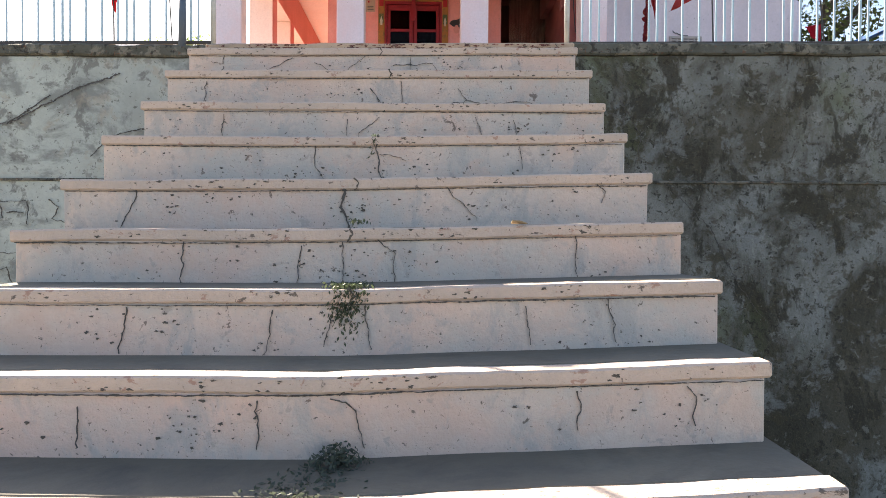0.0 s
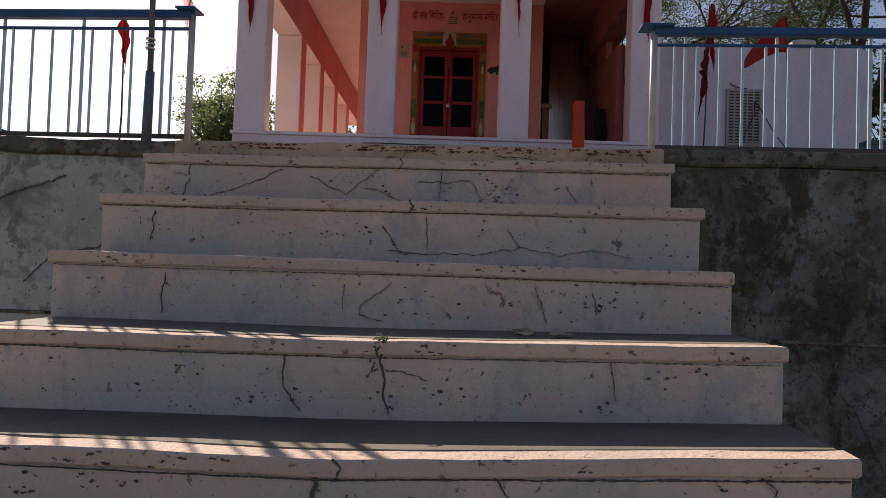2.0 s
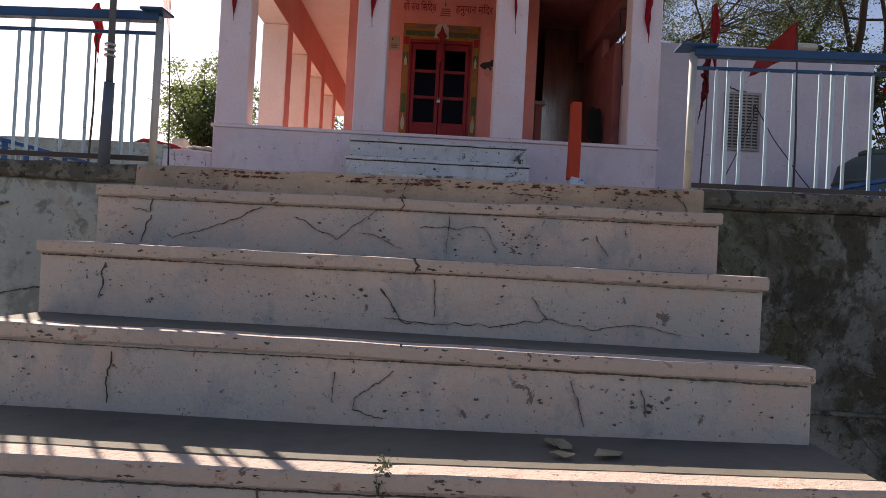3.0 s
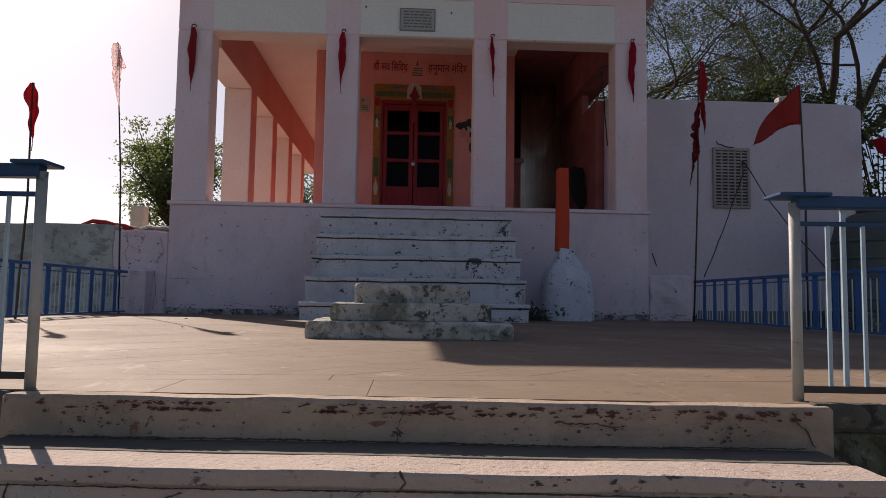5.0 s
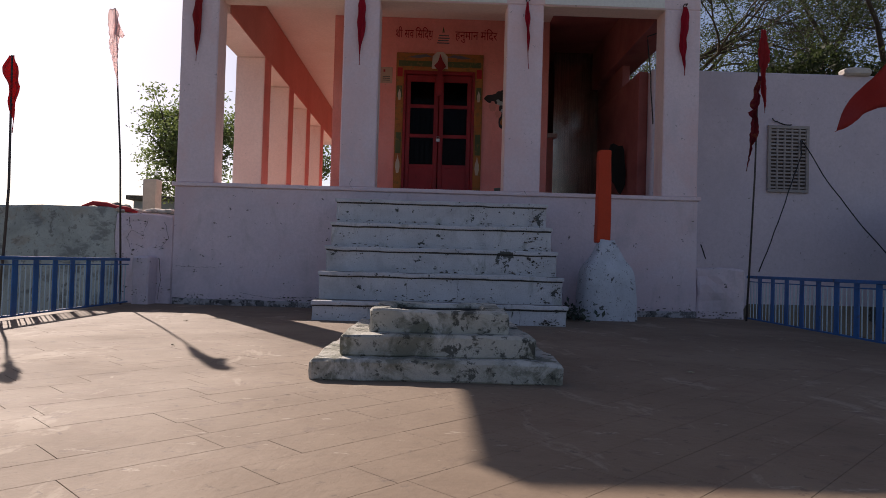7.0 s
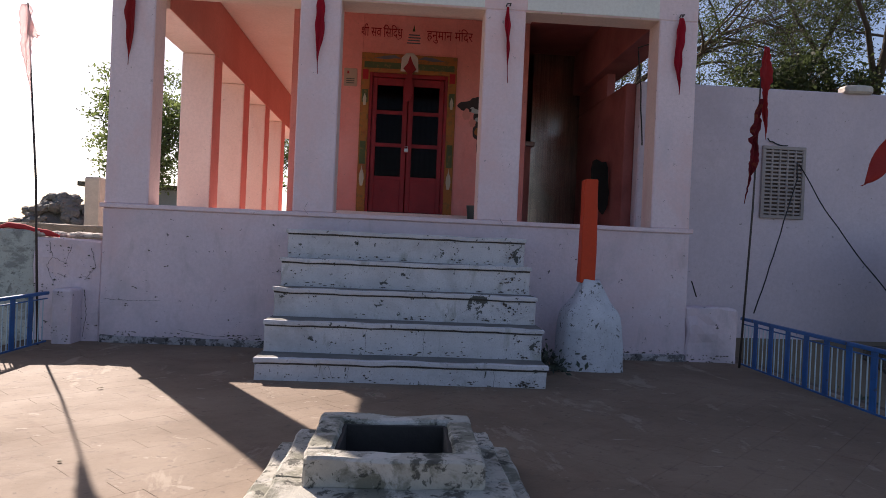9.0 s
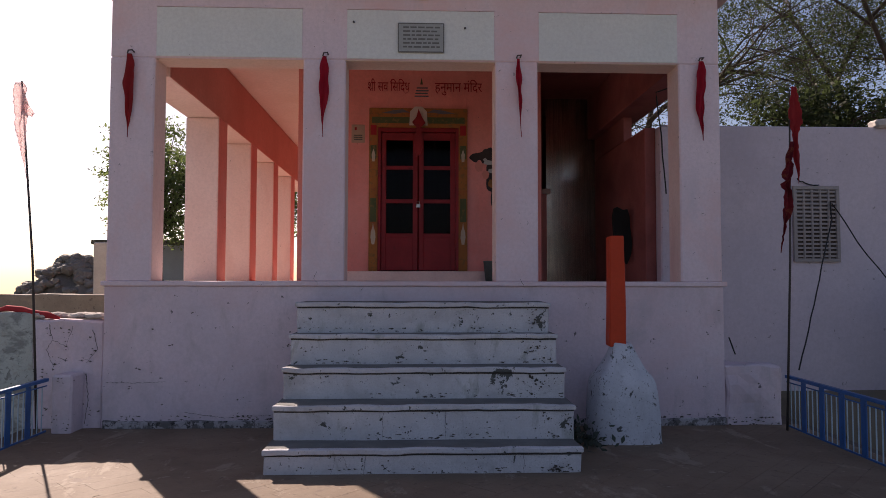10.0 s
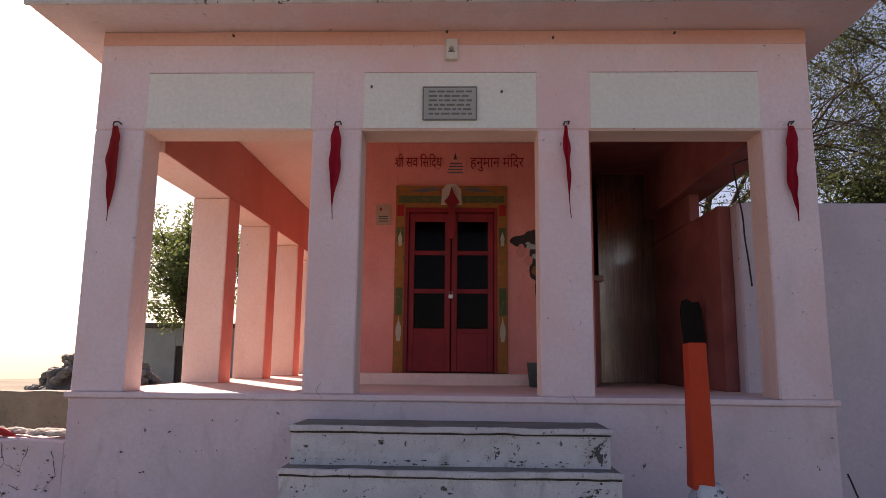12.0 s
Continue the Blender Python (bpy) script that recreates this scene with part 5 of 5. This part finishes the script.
cable(((3.72, 8.06, 3.86), (3.25, 8.2, 3.7), (3.27, 8.1, 3.1), (3.30, 8.06, 2.5)), 0.01, "black wire hanging inside the porch opening")
cable(((3.78, 7.6, 0.92), (3.84, 7.58, 0.74)), 0.0, "short black wire end on the plinth")
tank = thing("water_tank", "dull green plastic water tank with ribbed sides", "tank", m=Matrix.Translation((7.06, 7.75, 0.16)))
part("body", lathe([(0.55, 0), (0.56, 0.05), (0.56, 1.0), (0.50, 1.25), (0.30, 1.38), (0.22, 1.40), (0.0, 1.405)], 32), M_TANK, tank, smooth=True)
for z in (0.18, 0.46, 0.74, 0.98):
    part("rib", lathe([(0.556, z - 0.03), (0.574, z - 0.012), (0.574, z + 0.012), (0.556, z + 0.03)], 32), M_TANK, tank, smooth=True)
part("lid", lathe([(0.235, 1.396), (0.235, 1.46), (0.2, 1.48), (0.0, 1.485)], 24), M_TANK, tank, smooth=True)
solid("tank_stand", box(6.4, 7.7, 7.1, 8.4, -0.7, 0.16, 0.02, 0.01, 0.2), M_CAP, "grey cement stand under the water tank", "stand")


# ---- stones and rubble ----
def stone(size, seed, detail=2):
    bm = bmesh.new()
    bmesh.ops.create_icosphere(bm, subdivisions=detail, radius=1.0)
    off = Vector((seed * 3.7, seed * 1.3, seed * 2.1))
    for v in bm.verts:
        d = v.co.normalized()
        r = 1 + 0.30 * noise.noise(d * 1.3 + off) + 0.14 * noise.noise(d * 3.5 + off)
        v.co = Vector((d.x * size[0], d.y * size[1], d.z * size[2])) * r
    return bm


STONES = [mesh_of("stone", stone((1.0, 0.8, 0.6), i + 1), M_ROCK) for i in range(6)]
heap = thing("rock_heap", "heap of dark rounded field stones on the hillside", "rocks")
rng = random.Random(12)
part("core", stone((1.75, 1.6, 2.2), 33, 4), M_ROCK, heap, smooth=False).location = (-10.35, 22.4, -0.4)
for i in range(290):
    a, h = rng.uniform(math.pi * 0.85, math.pi * 2.15), rng.random() ** 0.8
    r = 2.15 * (1.02 - h ** 1.6 * 0.9)
    o = new("stone", STONES[rng.randrange(6)])
    o.parent = heap
    s = rng.uniform(0.10, 0.26)
    o.location = (-10.35 + 1.15 * r * math.cos(a), 22.4 + r * 0.85 * math.sin(a), h * 2.55 - 0.38)
    o.rotation_euler = (rng.uniform(-0.5, 0.5), rng.uniform(-0.5, 0.5), rng.uniform(0, 6))
    o.scale = (s, s, s)
PALE = [mesh_of("stone", stone((1.0, 0.7, 0.45), i + 50, 2), M_PALESTONE) for i in range(4)]
for i in range(16):
    o = new("rubble_stone", PALE[i % 4])
    tagged(o, "pale loose stone lying on the broken wall top", "stone", "stones on the wall")
    s = rng.uniform(0.045, 0.085)
    o.location = (-3.42 + i * 0.045, 7.78 + rng.uniform(-0.06, 0.08), 1.12 + s * 0.3)
    o.rotation_euler = (0, 0, rng.uniform(0, 6))
    o.scale = (s * 1.3, s, s * 0.9)
bm = bmesh.new()
pts = [(-3.95, 7.78, 1.18), (-3.8, 7.76, 1.22), (-3.62, 7.74, 1.20), (-3.5, 7.72, 1.17), (-3.35, 7.7, 1.15), (-3.22, 7.68, 1.12)]
tube(pts, [0.012, 0.03, 0.035, 0.03, 0.035, 0.012], 8, bm)
solid("cloth_strip", bm, M_FLAGP, "twisted red cloth strip lying along the wall top", "cloth", smooth=True)
solid("concrete_post", box(-5.86, -5.56, 14.0, 14.3, -0.3, 2.25, 0.02, 0.012, 0.2), M_PALESTONE, "pale weathered concrete post beyond the boundary", "post")

# hut far behind, seen through the colonnade
hut = thing("hut", "small blue-grey plastered hut with a dark doorway", "hut", m=Matrix.Translation((-10.2, 28.0, 0)))
part("wall", box(-2.0, -0.3, 0, 0.2, -0.5, 2.9, 0.02), M_HUT, hut)
part("wall", box(0.5, 3.0, 0, 0.2, -0.5, 2.9, 0.02), M_HUT, hut)
part("wall", box(-0.3, 0.5, 0, 0.2, 2.2, 2.9, 0.02), M_HUT, hut)
part("wall", box(-2.0, 3.0, 2.5, 2.7, -0.5, 2.9, 0.02), M_HUT, hut)
part("wall", box(-2.0, -1.8, 0.2, 2.5, -0.5, 2.9, 0.02), M_HUT, hut)
part("wall", box(2.8, 3.0, 0.2, 2.5, -0.5, 2.9, 0.02), M_HUT, hut)
part("roof", box(-2.2, 3.2, -0.3, 2.9, 2.9, 3.08, 0.02), M_CAP, hut)
# near-black panel fills the dark doorway
part("door", box(-0.28, 0.48, 0.08, 0.13, -0.5, 2.18, 0.01), M_SOOT_SHADE, hut)


# ---- plants ----
def leaves(points, size, rng, droop=0.3):
    """Many small pointed leaves round the given points, as one mesh."""
    verts, faces = [], []
    for p in points:
        d = Vector((rng.gauss(0, 1), rng.gauss(0, 1), rng.gauss(0, 0.7) - droop)).normalized()
        n = d.orthogonal().normalized()
        n.rotate(Matrix.Rotation(rng.uniform(0, 6.3), 3, d))
        s = size * rng.uniform(0.6, 1.3)
        i = len(verts)
        verts += [p, p + d * s * 0.5 + n * s * 0.24, p + d * s, p + d * s * 0.5 - n * s * 0.24]
        faces.append((i, i + 1, i + 2, i + 3))
    return verts, faces


def grow(bm, p, d, length, radius, depth, rng, tips, spread=0.6, gravity=0.0, split=3):
    pts, rad = [p], [radius]
    steps = 4
    for i in range(steps):
        d = (d + Vector((rng.gauss(0, 0.13), rng.gauss(0, 0.13), rng.gauss(0, 0.1) + gravity))).normalized()
        p = p + d * length / steps
        pts.append(p)
        rad.append(radius * (1 - 0.45 * (i + 1) / steps))
        if depth <= 1:
            tips.append((p, d))
    tube(pts, rad, 7 if depth > 2 else 4, bm, cap=False)
    if depth == 0:
        return
    for i in range(split):
        at = pts[-1] if i < 2 else pts[rng.randrange(2, steps)]
        nd = (d + spread * Vector((rng.gauss(0, 1), rng.gauss(0, 1), rng.gauss(0.1, 0.7)))).normalized()
        grow(bm, at, nd, length * rng.uniform(0.62, 0.85), rad[-1] * 0.93, depth - 1, rng, tips, spread, gravity, split)


def tree(name, base, height, label, seed, depth, trunk_r, leaf, leaf_n, leaf_size, cloud, leaf_mat, spread=0.6, gravity=0.0, split=3, lean=(0, 0, 1), first=0.32):
    rng = random.Random(seed)
    t = thing(name, label, "tree", m=Matrix.Translation(base))
    tips = []
    trunk = bmesh.new()
    d = Vector(lean).normalized()
    top = d * height * first
    tube([(0, 0, -0.4), top * 0.5 + Vector((0.1, 0, 0)), top], [trunk_r * 1.25, trunk_r, trunk_r * 0.8], 12, trunk)
    part("trunk", trunk, M_BARK, t, "", smooth=True)
    limbs = bmesh.new()
    for i in range(4):
        a = 2 * math.pi * (i + rng.random() * 0.5) / 4
        nd = Vector((math.cos(a) * 0.75, math.sin(a) * 0.75, 0.75)) + d * 0.3
        grow(limbs, top - d * 0.25 * i * trunk_r, nd.normalized(), height * 0.30, trunk_r * 0.55, depth, rng, tips, spread, gravity, split)
    part("limb_work", limbs, M_BARK, t, "", smooth=True)
    pts = []
    for i in range(leaf_n):
        p, dd = tips[rng.randrange(len(tips))]
        q = p + Vector((rng.gauss(0, cloud), rng.gauss(0, cloud), rng.gauss(0, cloud * 0.7)))
        if noise.noise(q * 1.5) + 0.6 * noise.noise(q * 4.0) > rng.uniform(-0.05, 0.24):
            pts.append(q)
    v, f = leaves(pts, leaf_size, rng)
    me = bpy.data.meshes.new("crown")
    me.from_pydata(v, [], f)
    me.materials.append(leaf_mat)
    o = new("crown", me)
    o.parent = t
    return t


def clump_tree(base, centre, radii, label, seed, clumps, per, leaf_size, cloud, leaf_mat, trunk_r):
    """A tree whose limbs reach to clumps of leaves spread through a rounded, broken crown."""
    rng = random.Random(seed)
    t = thing("tree", label, "tree", m=Matrix.Translation(base))
    c0 = Vector(centre) - Vector(base)
    fork = Vector((c0.x * 0.5, c0.y * 0.5, c0.z - radii[2] * 0.95))
    trunk = tube([(0, 0, -0.4), fork * 0.5 + Vector((0.08, 0, 0)), fork], [trunk_r * 1.3, trunk_r, trunk_r * 0.8], 12)
    part("trunk", trunk, M_BARK, t, smooth=True)
    limb = bmesh.new()
    pts = []
    for i in range(clumps):
        d = Vector((rng.gauss(0, 1), rng.gauss(0, 1), rng.gauss(0.1, 1))).normalized()
        r = rng.random() ** 0.4 * (1 + 0.25 * noise.noise(d * 2 + Vector((seed, 0, 0))))
        p = c0 + Vector((d.x * radii[0], d.y * radii[1], d.z * radii[2])) * r
        mid = fork.lerp(p, 0.5) + Vector((rng.gauss(0, 0.12), rng.gauss(0, 0.12), 0.25))
        tube([fork, fork.lerp(mid, 0.5), mid, p], [trunk_r * 0.3, trunk_r * 0.22, trunk_r * 0.14, 0.012], 5, limb, cap=False)
        for j in range(per):
            pts.append(p + Vector((rng.gauss(0, cloud), rng.gauss(0, cloud), rng.gauss(0, cloud * 0.75))))
    part("limb_work", limb, M_BARK, t, smooth=True)
    v, f = leaves(pts, leaf_size, rng)
    me = bpy.data.meshes.new("crown")
    me.from_pydata(v, [], f)
    me.materials.append(leaf_mat)
    o = new("crown", me)
    o.parent = t
    return t


clump_tree((-9.0, 25.5, 0), (-9.1, 25.5, 5.0), (2.15, 1.9, 2.15), "leafy green neem tree behind the temple", 3, 100, 125, 0.155, 0.23, M_LEAF, 0.2)
clump_tree((-5.6, 29.0, 0), (-5.6, 29.0, 4.6), (2.0, 1.8, 2.2), "leafy green tree farther behind the colonnade", 5, 60, 110, 0.17, 0.28, M_LEAF, 0.18)
clump_tree((9.0, 14.5, 0), (9.0, 14.5, 4.85), (1.7, 1.1, 0.75), "small dark-leaved tree growing behind the annex", 8, 70, 80, 0.13, 0.2, M_LEAF_DRY, 0.12)
tree("tree", (10.6, 15.2, 0.2), 11.5, "big spreading acacia with dark limbs and sparse fine leaves", 21, 6, 0.25, True, 250000, 0.072, 0.21, M_LEAF_DRY, 0.62, -0.015, 3, (0.16, -0.05, 1), 0.30)
tree("tree", (5.2, 19.5, 0.2), 10.5, "thin-leaved acacia with many bare twigs behind the annex", 27, 6, 0.26, True, 210000, 0.072, 0.21, M_LEAF_DRY, 0.62, -0.01, 3, (0.3, 0, 1), 0.30)

clump_tree((12.6, 15.0, 0), (12.4, 14.6, 3.3), (2.9, 1.6, 2.5), "loose dark-leaved tree growing beside the annex", 14, 60, 60, 0.17, 0.34, M_LEAF_DRY, 0.14)

rng = random.Random(44)
bushes = []
for i in range(7000):
    x, y = rng.uniform(7.9, 14), rng.uniform(8.5, 17)
    bushes.append(Vector((x, y, 0.1 + 2.3 * rng.random() ** 1.4 * (0.6 + 0.5 * noise.noise(Vector((x, y, 0)))))))
v, f = leaves(bushes, 0.16, rng)
me = bpy.data.meshes.new("scrub")
me.from_pydata(v, [], f)
me.materials.append(M_LEAF)
tagged(new("scrub", me), "dark green scrub growing beyond the annex", "shrub", kind="stuff")
weeds = []
for i in range(260):
    x, y = 2.0 + rng.gauss(0, 0.13), 6.85 + rng.gauss(0, 0.16)
    weeds.append(Vector((x, y, 0.005 + abs(rng.gauss(0, 0.07)))))
for i in range(160):
    x, y = rng.uniform(4.6, 6.2), rng.uniform(4.5, 7.4)
    weeds.append(Vector((x, y, -0.55 + rng.random() * 0.5)))
v, f = leaves(weeds, 0.07, rng, -0.4)
me = bpy.data.meshes.new("weeds")
me.from_pydata(v, [], f)
me.materials.append(M_WEED)
tagged(new("weeds", me), "dusty grey-green weeds by the votive post", "plant", kind="stuff")


def tuft(k, x, n, seed, spread):
    """Dried weeds matted on a step and hanging over its edge."""
    rng = random.Random(seed)
    pts = []
    for i in range(n):
        px = x + rng.gauss(0, spread)
        if rng.random() < 0.5:
            pts.append(Vector((px, NOSE_Y[k] - 0.004 - 0.006 * rng.random(), NOSE_Z[k] - abs(rng.gauss(0, 0.045)))))
        else:
            pts.append(Vector((px, NOSE_Y[k] + abs(rng.gauss(0, 0.07)), NOSE_Z[k] + 0.004 + 0.01 * rng.random())))
    fwd, low = {6: (-0.08, -0.006), 3: (-0.06, -0.012)}.get(k, (-0.07, 0.004))
    pts = [p + Vector((0, fwd, low)) for p in pts]
    v, f = leaves(pts, 0.012, rng, 1.6)
    me = bpy.data.meshes.new("dried_weed")
    me.from_pydata(v, [], f)
    me.materials.append(M_WEED_DRY)
    return tagged(new("dried_weed", me), "dull green dried weed matted over a step edge", "plant", kind="stuff")


for k, x, n, sd, sp in ((6, -0.835, 820, 1, 0.025), (5, -0.86, 90, 3, 0.012), (3, -0.88, 70, 4, 0.008)):
    tuft(k, x, n, sd, sp).matrix_world = FRONT

rng = random.Random(57)
heaped = []
for i in range(420):
    x, y, h = rng.gauss(0, 0.028), rng.gauss(0, 0.018), 0.045 * rng.random()
    heaped.append(Vector((-0.80 + x, NOSE_Y[8] + 0.165 + y, NOSE_Z[8] + 0.004 + h * max(0.0, 1 - (x / 0.075) ** 2))))
for i in range(420):
    f = rng.random()
    heaped.append(Vector((-0.815 + rng.gauss(-0.05 * f, 0.03 + 0.03 * f), NOSE_Y[8] + 0.15 - 0.24 * f, NOSE_Z[8] + 0.004 + 0.008 * rng.random())))
v, f = leaves(heaped, 0.013, rng, 0.5)
me = bpy.data.meshes.new("dried_weed")
me.from_pydata(v, [], f)
me.materials.append(M_WEED)
tagged(new("dried_weed", me), "grey-green withered garland spilled on a low step", "plant", kind="stuff").matrix_world = FRONT


def dry_leaf(p, size, seed):
    rng = random.Random(seed)
    bm = bmesh.new()
    a = rng.uniform(0, 6.3)
    outline = [(0, 0), (0.3, 0.22), (0.65, 0.25), (1.0, 0.0), (0.7, -0.2), (0.3, -0.24)]
    top = [bm.verts.new((x * math.cos(a) * size - y * math.sin(a) * size, x * math.sin(a) * size + y * math.cos(a) * size, 0.006 + 0.012 * abs(y) + 0.01 * rng.random())) for x, y in outline]
    f = bm.faces.new(top)
    r = bmesh.ops.extrude_face_region(bm, geom=[f])
    bmesh.ops.translate(bm, vec=(0, 0, -0.003), verts=[v for v in r["geom"] if isinstance(v, bmesh.types.BMVert)])
    bmesh.ops.recalc_face_normals(bm, faces=bm.faces[:])
    o = solid("dry_leaf", bm, M_DRYLEAF, "curled dry brown leaf lying loose", "leaf", group="fallen leaves")
    o.location = p
    return o


for i, (k, x, back) in enumerate(((3, -0.62, 0.17), (3, -0.57, 0.20), (3, -0.53, 0.16), (3, -0.60, 0.22)  , (5, -0.50, 0.03))):
    p = FRONT @ Vector((x - NOSE_Y[k] * 0.0612, NOSE_Y[k] + back - 0.06, NOSE_Z[k] - 0.005))
    dry_leaf(p, 0.055 + 0.01 * (i % 3), 70 + i)
rng = random.Random(91)
for i in range(5):
    dry_leaf(Vector((rng.uniform(-2.8, 3.6), rng.uniform(0.8, 5.6), 0.0)), rng.uniform(0.025, 0.05), 90 + i)


# ---- terrace slabs ----
def joined_slabs(polys, name, material):
    """Far slabs as one mesh, each still a block of its own."""
    verts, faces = [], []
    for poly, z1 in polys:
        n, i = len(poly), len(verts)
        verts += [(x, y, -0.03) for x, y in poly] + [(x, y, z1) for x, y in poly]
        faces += [(i + k, i + (k + 1) % n, i + n + (k + 1) % n, i + n + k) for k in range(n)] + [tuple(range(i + n, i + 2 * n))]
    me = bpy.data.meshes.new(name)
    me.from_pydata(verts, [], faces)
    me.materials.append(material)
    return me


def lay_slabs():
    """Narrow sandstone strips laid on the diagonal, behind two rows along the edge."""
    s = 0.1985
    rng = random.Random(6)
    c = math.sqrt(0.5)

    def row_line(x, k):
        """The back edges of the two rows, which drift away from the terrace's edge."""
        return (0.51, 0.645)[k] + 0.055 * x

    window = [(-3.42, row_line(-3.42, 1)), (4.58, row_line(4.58, 1)), (4.5, 7.62), (-3.3, 7.62)]
    pieces = []
    for i in range(-40, 40):
        v0 = -9.0 + rng.random()
        while v0 < 9.5:
            w = rng.choice((0.46, 0.62, 0.62, 0.80))
            u0 = i * s - 0.137
            g = 0.0004 + 0.0009 * rng.random() ** 2
            q = [(u0 + g, v0 + 0.001), (u0 + s - g, v0 + 0.001), (u0 + s - g, v0 + w - 0.001), (u0 + g, v0 + w - 0.001)]
            pieces.append(clipped([(c * v - c * u, c * u + c * v) for u, v in q][::-1], window))
            v0 += w
    for k in (0, 1):
        x = -3.40
        while x < 4.5:
            w = rng.uniform(0.5, 0.95)
            x1 = min(x + w, 4.56)
            lo = [row_line(t, 0) + 0.002 if k else front_point(t - 1.453, 0.132)[1] for t in (x, x1)]
            pieces.append([(x, lo[0]), (x1 - 0.0014, lo[1]), (x1 - 0.0014, row_line(x1, k) - 0.001), (x, row_line(x, k) - 0.001)])
            x += w
    far = []
    for p in pieces:
        if len(p) < 3:
            continue
        cx, cy = sum(a for a, _ in p) / len(p), sum(b for _, b in p) / len(p)
        z = 0.0004 * rng.random()
        if cy > 3.3 or abs(cx - 0.5) > 2.9:
            far.append((p, z))
            continue
        o = new("slab", slab_mesh([(a - cx, b - cy) for a, b in p], -0.03, z, "slab", M_FLOOR))
        o.parent = floor
        o.location = (cx, cy, 0)
    o = tagged(new("far_slab_rows", joined_slabs(far, "far_slab_rows", M_FLOOR)), kind="stuff")
    o.parent = floor


lay_slabs()
